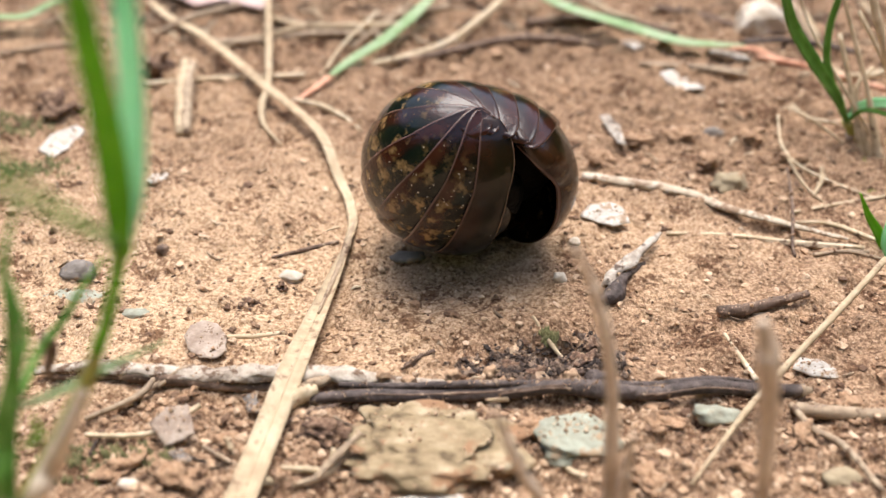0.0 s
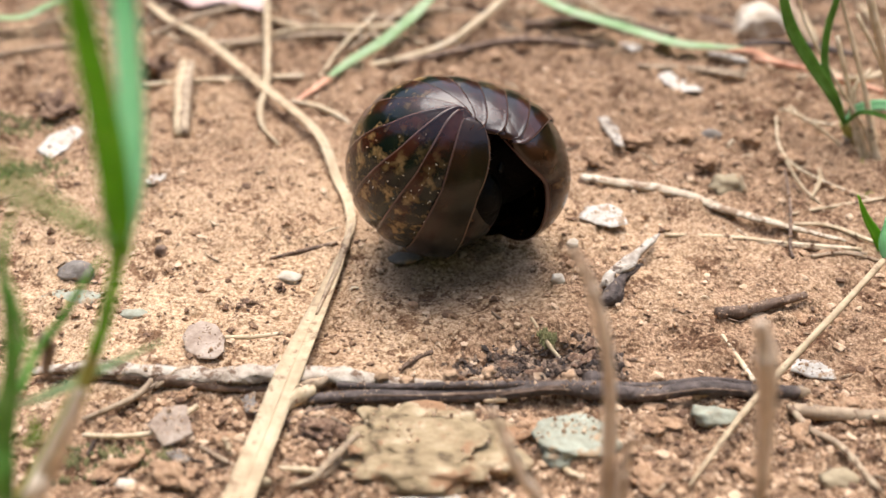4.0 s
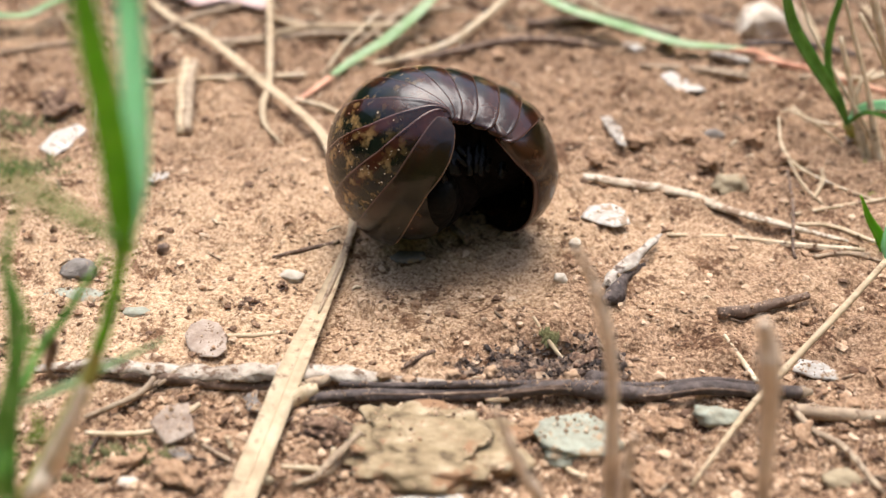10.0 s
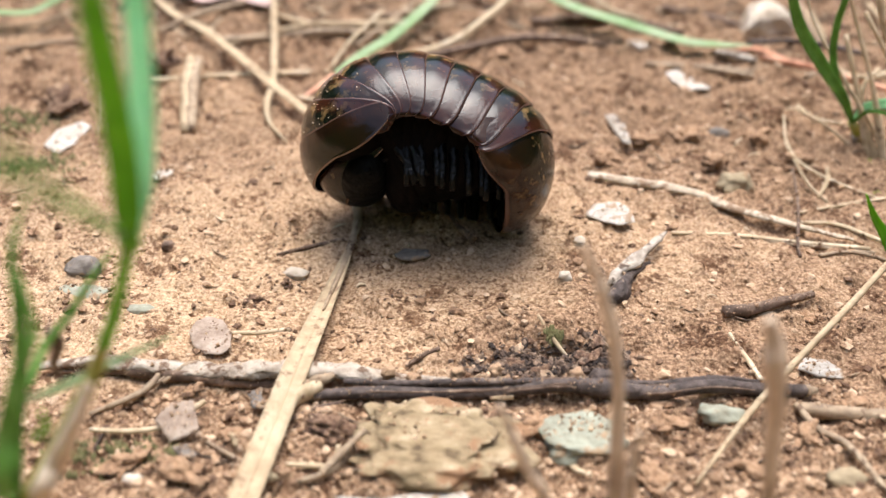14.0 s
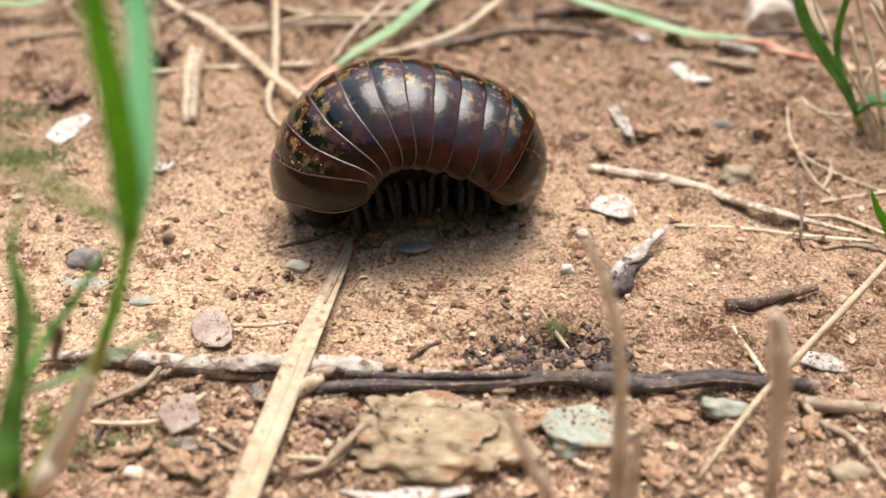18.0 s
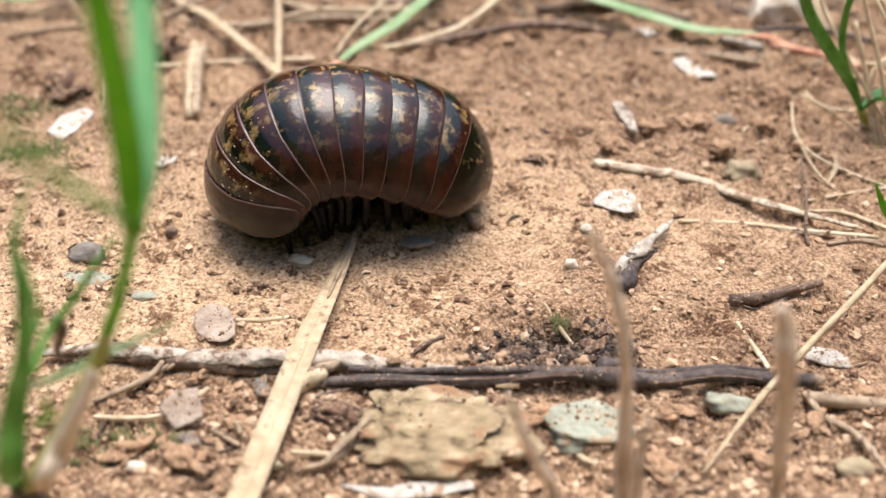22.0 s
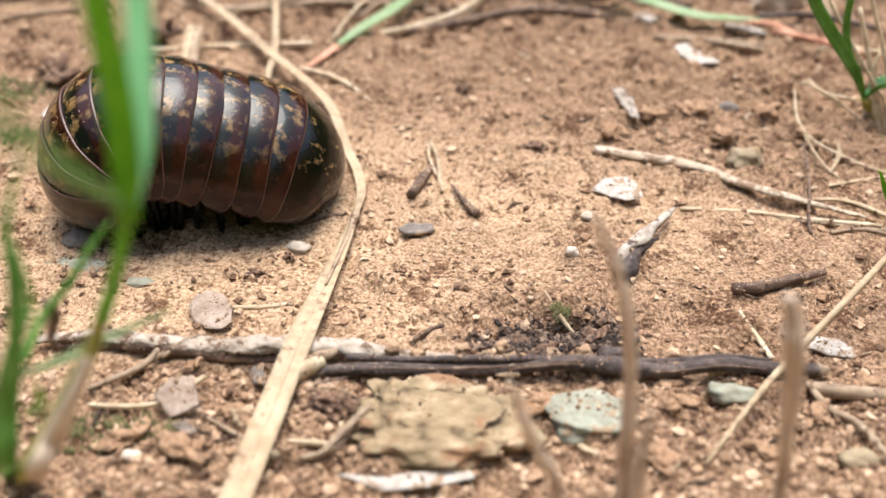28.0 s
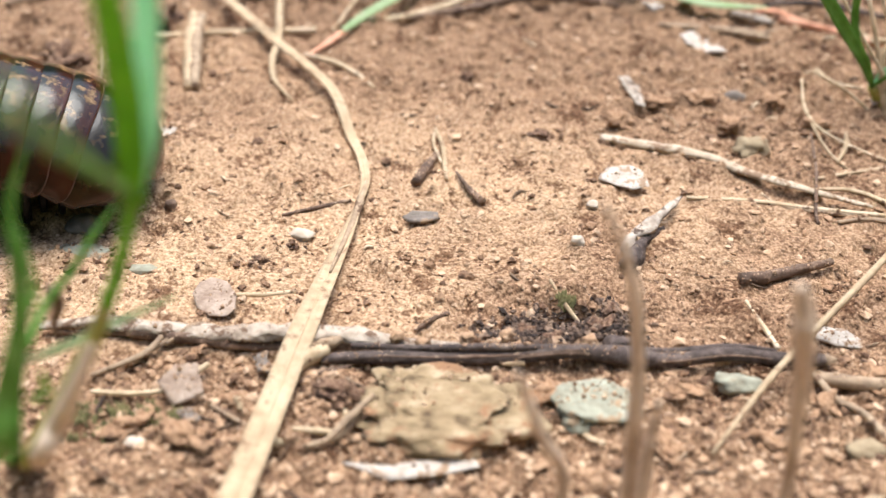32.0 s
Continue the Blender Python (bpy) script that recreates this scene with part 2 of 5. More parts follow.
MOSS = mat("moss", ((0.06, 0.058, 0.02), (0.13, 0.12, 0.045), (0.26, 0.21, 0.10)), 900, 250, 0.95, 1.0)

# ---- ground ----


def bell(x, y, cx, cy, sx, sy):
    return math.exp(-((x - cx) / sx) ** 2 - ((y - cy) / sy) ** 2)


def loam(x, y):
    """How brown and crumbly the ground is, 0 to 1."""
    v = 0.58 * bell(x, y, 75, 55, 45, 45) + 0.55 * bell(x, y, 0, -64, 90, 20) + 0.55 * bell(x, y, 30, 118, 130, 26)
    v += 0.6 * bell(x, y, -95, 60, 16, 18) + 1.0 * bell(x, y, 17, -25, 10, 5) + 0.5 * bell(x, y, 24, -8, 4, 5) + 0.5 * bell(x, y, 60, -45, 40, 25)
    # The first bell browns the back ground to stand for shading between lumps.
    v += 0.22 * bell(x, y, -8, 52, 52, 26) + 0.65 * bell(x, y, -14, -54, 30, 13) + 0.4 * bell(x, y, -18, 82, 42, 18) + 0.12 * bell(x, y, -70, 30, 18, 26)
    return min(1.0, v)


def gz(x, y):
    """Height of the ground, in millimetres."""
    r = loam(x, y)
    p = Vector((x, y, 0))
    z = 0.9 * noise.noise(p / 38) + 1.1 * noise.noise(p / 13 + Vector((7, 3, 1)))
    z += (0.95 + 1.2 * r) * noise.noise(p / 5.5 + Vector((1, 9, 4))) + (0.38 + 0.6 * r) * noise.noise(p / 2.1 + Vector((5, 2, 8)))
    z += 0.9 * max(0.0, noise.noise(p / 3.2 + Vector((2, 6, 3))) - 0.22 + 0.2 * r)
    broken = max(0.0, min(1.0, 0.4 + r + 1.1 * noise.noise(p / 11 + Vector((4, 4, 9)))))
    z += broken * (1.7 * abs(noise.noise(p / 4.2 + Vector((8, 1, 5)))) + 1.0 * abs(noise.noise(p / 1.9 + Vector((3, 7, 2)))) - 0.6)
    z -= (0.9 + 0.6 * r) * max(0.0, noise.noise(p / 2.6 + Vector((6, 8, 1))) - 0.3) * 1.8
    far = max(0.0, min(1.0, (y - 18) / 40))
    z += far * (2.4 * abs(noise.noise(p / 8.5 + Vector((1, 5, 7)))) - 0.7 + 0.9 * noise.noise(p / 4.4 + Vector((9, 2, 6))))
    z += 2.2 * bell(x, y, 72, 62, 34, 22) - 1.8 * bell(x, y, 62, 45, 12, 4) - 2.6 * bell(x, y, 17, -25, 8, 3.0) - 1.5 * bell(x, y, -92, 58, 8, 6)
    return z


def build_ground():
    core_x = [-120 + 0.5 * i for i in range(481)]
    core_y = [-76 + 0.5 * i for i in range(401)]

    def spread_out(core):
        step, lo, hi, out = 1.2, core[0], core[-1], list(core)
        while hi < 60000:
            step *= 1.35
            lo, hi = lo - step, hi + step
            out = [lo] + out + [hi]
        return out

    xs, ys = spread_out(core_x), spread_out(core_y)
    verts, brown = [], []
    for y in ys:
        for x in xs:
            verts.append((x * MM, y * MM, gz(x, y) * MM))
            brown.append(loam(x, y))
    w = len(xs)
    faces = [(j * w + i, j * w + i + 1, (j + 1) * w + i + 1, (j + 1) * w + i) for j in range(len(ys) - 1) for i in range(w - 1)]
    me = bpy.data.meshes.new("ground")
    me.from_pydata(verts, [], faces)
    me.attributes.new("loam", "FLOAT", "POINT").data.foreach_set("value", brown)
    me.polygons.foreach_set("use_smooth", [True] * len(faces))
    me.materials.append(SOIL)
    tagged(new("ground", me), "tan sandy soil with darker brown crumbly patches", "ground", kind="structure")


build_ground()


def build_surround():
    """Unseen plain ring added to darken reflections; closes the place, lower on the far side."""
    bm = bmesh.new()
    rings = []
    for r in (0.5, 0.55):
        low, high = [], []
        for k in range(96):
            a = 2 * math.pi * k / 96
            x, y = r * math.cos(a), r * math.sin(a)
            top = 0.34 - 0.135 * math.sin(a) + 0.06 * noise.noise(Vector((x, y, 0)) * 6.6)
            low.append(bm.verts.new((x, y, -0.02)))
            high.append(bm.verts.new((x, y, top)))
        rings += [low, high]
    for a, b in ((rings[0], rings[1]), (rings[1], rings[3]), (rings[3], rings[2])):
        for k in range(96):
            bm.faces.new((a[k], a[(k + 1) % 96], b[(k + 1) % 96], b[k]))
    bmesh.ops.recalc_face_normals(bm, faces=bm.faces)
    me = bpy.data.meshes.new("backdrop")
    bm.to_mesh(me)
    bm.free()
    me.materials.append(mat("reflection_ring", ((0.015, 0.03, 0.01), (0.04, 0.07, 0.02), (0.09, 0.11, 0.04)), 54, 12, 0.9, 0.5))
    tagged(new("backdrop", me), "unseen dark green ring added around the ground to darken reflections", "backdrop", kind="structure")


build_surround()

# ---- building helpers (millimetres in, metres out) ----


def link_mesh(name, bm, material, parent=None, smooth=True, at=None):
    bmesh.ops.recalc_face_normals(bm, faces=bm.faces)
    co = [v.co for v in bm.verts]
    if at is None:
        at = Vector((sum(c.x for c in co) / len(co), sum(c.y for c in co) / len(co), min(c.z for c in co)))
    for v in bm.verts:
        v.co = (v.co - at) * MM
    me = bpy.data.meshes.new(name)
    bm.to_mesh(me)
    bm.free()
    for p in me.polygons:
        p.use_smooth = smooth
    for m in material if isinstance(material, (list, tuple)) else [material]:
        me.materials.append(m)
    ob = new(name, me)
    ob.location = at * MM
    if parent:
        ob.parent = parent
        ob.location = at * MM - parent.location
    return ob


def part(name, bm, material, parent, label="", smooth=True, at=None):
    return tagged(link_mesh(name, bm, material, parent, smooth, at), label)


def curve_points(pts, per=6):
    """A smooth line through the points."""
    P = [Vector(p) for p in pts]
    P = [P[0] * 2 - P[1]] + P + [P[-1] * 2 - P[-2]]
    out = []
    for i in range(1, len(P) - 2):
        a, b, c, d = P[i - 1:i + 3]
        for k in range(per):
            t = k / per
            out.append(0.5 * (2 * b + (c - a) * t + (2 * a - 5 * b + 4 * c - d) * t * t + (3 * b - a - 3 * c + d) * t ** 3))
    out.append(P[-2])
    return out


def grounded(pts, lift=0.0):
    """Points (x, y) or (x, y, height above the soil) laid on the ground."""
    return [Vector((p[0], p[1], gz(p[0], p[1]) + lift + (p[2] if len(p) > 2 else 0))) for p in pts]


def along(values, u):
    k = u * (len(values) - 1)
    i = min(int(k), len(values) - 2)
    return values[i] + (values[i + 1] - values[i]) * (k - i)


def tube(pts, radii, sides=8, lump=0.0, per=6, seed=0, flat=1.0):
    """A rod along the points; lump makes it knobbly, flat squashes it."""
    bm = bmesh.new()
    line = curve_points(pts, per) if len(pts) > 1 else pts
    rings = []
    for i, p in enumerate(line):
        d = (line[min(i + 1, len(line) - 1)] - line[max(i - 1, 0)]).normalized()
        side = d.cross(Vector((0, 0, 1)))
        side = side.normalized() if side.length > 1e-4 else Vector((1, 0, 0))
        up = side.cross(d)
        r = along(radii, i / (len(line) - 1))
        ring = []
        for k in range(sides):
            a = 2 * math.pi * k / sides
            q = 1 + lump * noise.noise(p * 0.35 + Vector((math.cos(a) * 1.3 + seed, math.sin(a) * 1.3, seed)))
            ring.append(bm.verts.new(p + (side * math.cos(a) + up * math.sin(a) * flat) * r * q))
        rings.append(ring)
    for a, b in zip(rings, rings[1:]):
        for k in range(sides):
            bm.faces.new((a[k], a[(k + 1) % sides], b[(k + 1) % sides], b[k]))
    bm.faces.new(rings[0])
    bm.faces.new(rings[-1])
    return bm


def ribbon(pts, widths, fold=0.15, thick=0.25, twist=(0.0, 0.0), per=8, up=(0, 0, 1)):
    """A leaf blade with a folded cross-section and real thickness."""
    bm = bmesh.new()
    line = curve_points(pts, per)
    rows = []
    for i, p in enumerate(line):
        u = i / (len(line) - 1)
        d = (line[min(i + 1, len(line) - 1)] - line[max(i - 1, 0)]).normalized()
        side = d.cross(Vector(up))
        side = side.normalized() if side.length > 1e-4 else Vector((1, 0, 0))
        side = Matrix.Rotation(radians(along(twist, u)), 3, d) @ side
        nor = side.cross(d)
        w = along(widths, u) / 2
        row = []
        for k in (-1, -0.5, 0, 0.5, 1):
            row.append(p + side * w * k + nor * fold * w * (abs(k) - 0.5))
        rows.append([[bm.verts.new(q + nor * thick / 2) for q in row], [bm.verts.new(q - nor * thick / 2) for q in row]])
    for (a, a2), (b, b2) in zip(rows, rows[1:]):
        for k in range(4):
            bm.faces.new((a[k], a[k + 1], b[k + 1], b[k]))
            bm.faces.new((a2[k + 1], a2[k], b2[k], b2[k + 1]))
        bm.faces.new((a2[0], a[0], b[0], b2[0]))
        bm.faces.new((a[4], a2[4], b2[4], b[4]))
    for top, low in (rows[0], rows[-1]):
        for k in range(4):
            bm.faces.new((top[k], top[k + 1], low[k + 1], low[k]))
    return bm


def rock(x, y, sx, sy, sz, sink=0.35, rough=0.25, seed=0, turn=0, detail=3, flat_top=0.0):
    bm = bmesh.new()
    bmesh.ops.create_icosphere(bm, subdivisions=detail, radius=1)
    c, s = math.cos(radians(turn)), math.sin(radians(turn))
    z0 = gz(x, y) + sz * (1 - 2 * sink)
    for v in bm.verts:
        o = Vector((seed * 3.1, seed, 0))
        k = 1 + rough * (1.6 * noise.noise(v.co * 1.3 + o) + 0.8 * noise.noise(v.co * 3.5 + o) + 0.3 * noise.noise(v.co * 8 + o))
        q = Vector((v.co.x * abs(v.co.x) ** -0.25 if abs(v.co.x) > 1e-3 else 0, v.co.y * abs(v.co.y) ** -0.25 if abs(v.co.y) > 1e-3 else 0, v.co.z)) * k
        z = min(q.z, 1 - flat_top) if flat_top else q.z
        v.co = Vector((x + c * q.x * sx - s * q.y * sy, y + s * q.x * sx + c * q.y * sy, z0 + z * sz))
    return bm


def chip(outline, thick=0.6, lift=0.1, tilt=(0, 0), jag=0.15, seed=0):
    """A thin flake with the given outline (x, y), lying on the soil."""
    P = [Vector((p[0], p[1], 0)) for p in outline]
    cen = sum(P, Vector()) / len(P)
    line = []
    for i, p in enumerate(P):
        q = P[(i + 1) % len(P)]
        for k in range(3):
            m = p.lerp(q, k / 3)
            line.append(m + (m - cen).normalized() * jag * noise.noise(m * 0.8 + Vector((seed, 0, 0))) * 2)
    bm = bmesh.new()
    z0 = max(gz(p.x, p.y) for p in P + [cen]) * 0.7 + gz(cen.x, cen.y) * 0.3 + lift

    def at(p, z, s):
        q = cen + (p - cen) * s
        return bm.verts.new((q.x, q.y, z0 + z + (q.x - cen.x) * tilt[0] + (q.y - cen.y) * tilt[1] + 0.25 * thick * noise.noise(q * 0.6)))

    loops = [[at(p, z, s) for p in line] for z, s in ((0, 0.9), (thick * 0.3, 1.0), (thick * 0.75, 0.98), (thick, 0.86), (thick * 1.05, 0.45))]
    for a, b in zip(loops, loops[1:]):
        for k in range(len(a)):
            bm.faces.new((a[k], a[(k + 1) % len(a)], b[(k + 1) % len(a)], b[k]))
    bm.faces.new(loops[0])
    bm.faces.new(loops[-1])
    return bm


def single(name, bm, material, label, category, group="", smooth=True):
    return tagged(link_mesh(name, bm, material, None, smooth), label, category, group)


def empty(name, at, label, category, group=""):
    ob = new(name)
    ob.location = Vector(at) * MM
    ob.empty_display_size = 0.002
    return tagged(ob, label, category, group)


# ---- millipede ----
HINGE, RADIUS, LATERAL, REACH = 10.00, 14.85, 15.85, 92
HALF = [12.7, 12.2, 12.2, 12.2, 12.2, 12.1, 12.2, 12.2, 12.3, 12.4, 12.5, 12.5]
BENT = [HALF[j] + HALF[j + 1] for j in range(11)]
CHORD = [2 * HINGE * math.sin(radians(a / 2)) for a in BENT]
MIDDLE = 5
# seconds, place in millimetres, heading, roll, pitch, curl at five stations from front to rear
BODY = [
    (0, -6.2, 1.8, 21.2, 210.6, 52.1, 28.7, 0.78, 1.26, 1.23, 0.18, 1.22),
    (6, -7.8, 3.2, 22.5, 205.4, 52.9, 19.3, 0.73, 1.29, 0.96, 0.18, 1.27),
    (9, -8.5, 7.5, 21.8, 208.3, 50.0, 12.6, 0.78, 1.23, 0.85, 0.26, 1.14),
    (11, -9.3, 9.6, 22.9, 203.3, 48.7, 2.9, 1.02, 1.08, 0.77, 0.06, 1.24),
    (12, -8.3, 11.2, 22.7, 195.7, 48.0, -5.2, 1.16, 0.95, 0.63, -0.01, 1.33),
    (14, -6.8, 15.2, 22.8, 185.1, 44.7, -4.7, 1.24, 0.78, 0.55, 0.07, 1.37),
    (16.5, -7.5, 15.8, 22.8, 187.9, 42.1, -0.1, 0.93, 0.71, 0.56, 0.24, 1.21),
    (17.5, -9.6, 13.8, 23.1, 189.5, 31.1, 3.7, 0.67, 0.72, 0.50, 0.30, 1.07),
    (18, -11.3, 11.3, 22.7, 191.8, 17.2, 2.6, 0.82, 0.60, 0.59, -0.09, 1.26),
    (20, -14.4, 12.6, 20.7, 192.4, 9.3, 5.2, 0.76, 0.57, 0.48, 0.09, 0.88),
    (22, -22.8, 8.0, 21.0, 192.0, 5.5, 4.4, 0.86, 0.62, 0.51, -0.06, 1.00),
    (24, -31.1, 5.8, 21.0, 191.5, 2.0, 3.4, 0.85, 0.69, 0.53, -0.22, 1.10),
    (25.5, -36.4, 4.0, 21.3, 194.6, 3.3, 0.4, 0.76, 0.50, 0.57, -0.27, 0.94),
    (27.5, -45.9, 5.1, 20.7, 194.0, -1.0, -4.4, 0.97, 0.86, 0.56, -0.30, 0.83),
    (30, -62.5, 3.9, 20.9, 183.9, 5.0, 2.1, 0.91, 0.57, 0.47, 0.06, 0.74),
    (31, -72.4, 2.2, 20.9, 186.7, 2.2, 9.7, 1.00, 0.81, 0.52, 0.20, 0.66),
    (32, -80.9, 0.1, 21.9, 196.3, 9.2, 1.4, 1.01, 0.84, 0.53, -0.02, 0.30),
]


def shell_material(name, spotted, lip, base, flank, fleck_end=0.74):
    """Glossy dark shell with a red-brown hind margin, painted rim highlights and tan flecks."""
    m = bpy.data.materials.new(name)
    m.use_nodes = True
    n, l = m.node_tree.nodes, m.node_tree.links
    b = n["Principled BSDF"]
    tc, uv, info = n.new("ShaderNodeTexCoord"), n.new("ShaderNodeUVMap"), n.new("ShaderNodeObjectInfo")
    uv.uv_map = "band"
    off = n.new("ShaderNodeVectorMath")
    off.operation = "MULTIPLY_ADD"
    l.new(info.outputs["Random"], off.inputs[0])
    off.inputs[1].default_value = (0.3, 0.7, 0.5)
    l.new(tc.outputs["Object"], off.inputs[2])

    def tex(scale, detail, rough=0.55):
        t = n.new("ShaderNodeTexNoise")
        t.inputs["Scale"].default_value, t.inputs["Detail"].default_value, t.inputs["Roughness"].default_value = scale, detail, rough
        l.new(off.outputs[0], t.inputs["Vector"])
        return t.outputs[0]

    def ramp(value, stops):
        r = n.new("ShaderNodeValToRGB")
        while len(r.color_ramp.elements) < len(stops):
            r.color_ramp.elements.new(0.5)
        for e, (p, c) in zip(r.color_ramp.elements, stops):
            e.position, e.color = p, (*c, 1)
        l.new(value, r.inputs[0])
        return r.outputs[0]

    def blend(a, c, fac):
        x = n.new("ShaderNodeMix")
        x.data_type = "RGBA"
        l.new(fac, x.inputs["Factor"])
        l.new(a, x.inputs["A"])
        l.new(c, x.inputs["B"])
        return x.outputs["Result"]

    def times(a, c):
        x = n.new("ShaderNodeMath")
        x.operation = "MULTIPLY"
        l.new(a, x.inputs[0])
        l.new(c, x.inputs[1])
        return x.outputs[0]

    sep = n.new("ShaderNodeSeparateXYZ")
    l.new(uv.outputs[0], sep.inputs[0])
    u, v = sep.outputs[0], sep.outputs[1]
    wav = n.new("ShaderNodeMath")
    wav.operation = "MULTIPLY_ADD"
    wav.inputs[1].default_value = 0.35
    l.new(tex(260, 4), wav.inputs[0])
    l.new(u, wav.inputs[2])
    dark = ramp(tex(150, 4), tuple(zip((0.35, 0.55, 0.72), base)))
    red = ramp(tex(200, 3), tuple(zip((0.35, 0.6), flank)))
    banded = blend(dark, red, ramp(wav.outputs[0], ((0.70, (0, 0, 0)), (0.86, (1, 1, 1)))))
    sides = blend(banded, red, ramp(v, ((0.50, (0, 0, 0)), (0.85, (0.85, 0.85, 0.85)))))
    tan = ramp(tex(500, 3), ((0.4, (0.11, 0.062, 0.019)), (0.6, (0.32, 0.20, 0.08))))
    spot = ramp(tex(430, 6, 0.62), ((spotted, (0, 0, 0)), (spotted + 0.10, (1, 1, 1))))
    inside = ramp(u, ((0.30, (1, 1, 1)), (0.86, (0.75, 0.75, 0.75)), (0.93, (0, 0, 0))))
    centre = ramp(v, ((0.36, (1, 1, 1)), (0.56, (0.35, 0.35, 0.35)), (fleck_end, (0, 0, 0))))
    flecked = blend(sides, tan, times(times(spot, inside), centre))
    # Hind rim and front lip carry their edge highlights in the colour.
    rim = n.new("ShaderNodeRGB")
    rim.outputs[0].default_value = (0.105, 0.056, 0.043, 1)
    edged = blend(flecked, rim.outputs[0], ramp(u, ((0.955, (0, 0, 0)), (0.985, (1, 1, 1)))))
    pale = n.new("ShaderNodeRGB")
    pale.outputs[0].default_value = (0.22, 0.13, 0.085, 1)
    l.new(blend(edged, pale.outputs[0], ramp(u, ((0.015, (lip, lip, lip)), (0.05, (0, 0, 0))))), b.inputs["Base Color"])
    rough = n.new("ShaderNodeMapRange")
    rough.inputs["To Min"].default_value, rough.inputs["To Max"].default_value = 0.13, 0.27
    l.new(tex(500, 4), rough.inputs[0])
    l.new(rough.outputs[0], b.inputs["Roughness"])
    b.inputs["Specular IOR Level"].default_value = 0.35
    b.inputs["Coat Weight"].default_value = 0.12
    b.inputs["Coat Roughness"].default_value = 0.09
    bp = n.new("ShaderNodeBump")
    bp.inputs["Strength"].default_value, bp.inputs["Distance"].default_value = 0.22, 0.00035
    l.new(tex(900, 4), bp.inputs["Height"])
    l.new(bp.outputs[0], b.inputs["Normal"])
    return m


BLACK_OLIVE = ((0.0016, 0.0032, 0.0021), (0.005, 0.0085, 0.005), (0.016, 0.017, 0.006))
AMBER_OLIVE = ((0.004, 0.0042, 0.0012), (0.009, 0.008, 0.002), (0.018, 0.012, 0.003))
TAIL_OLIVE = ((0.003, 0.0032, 0.0014), (0.008, 0.0065, 0.002), (0.020, 0.011, 0.003))
SHELL = shell_material("banded_shell", 0.515, 0.0, BLACK_OLIVE, ((0.011, 0.0026, 0.0014), (0.042, 0.010, 0.004)))
SHELL_PLAIN = shell_material("olive_shell", 0.66, 1.0, AMBER_OLIVE, ((0.008, 0.0028, 0.0012), (0.024, 0.0085, 0.003)))
SHELL_TAIL = shell_material("mottled_tail_shell", 0.585, 0.0, TAIL_OLIVE, ((0.012, 0.0042, 0.0018), (0.036, 0.013, 0.0045)), 0.9)
# Near-black body colour, so the hollow under the shell reads as shade.
UNDERSIDE_SHADE = mat("underside_shade_fill", ((0.002, 0.002, 0.002), (0.004, 0.003, 0.003), (0.009, 0.006, 0.005)), 900, 250, 0.7, 0.4)
LEG = mat("black_leg", ((0.0008, 0.0008, 0.0008), (0.0016, 0.0014, 0.0013), (0.005, 0.004, 0.0035)), 900, 250, 0.28, 0.8)
LEG.node_tree.nodes["Principled BSDF"].inputs["Specular IOR Level"].default_value = 0.24
UNDERSIDE_SHADE.node_tree.nodes["Principled BSDF"].inputs["Specular IOR Level"].default_value = 0.05
HEAD = mat("black_head", ((0.002, 0.002, 0.002), (0.005, 0.005, 0.0045), (0.007, 0.006, 0.005)), 700, 250, 0.5, 0.8)
HEAD.node_tree.nodes["Principled BSDF"].inputs["Specular IOR Level"].default_value = 0.08


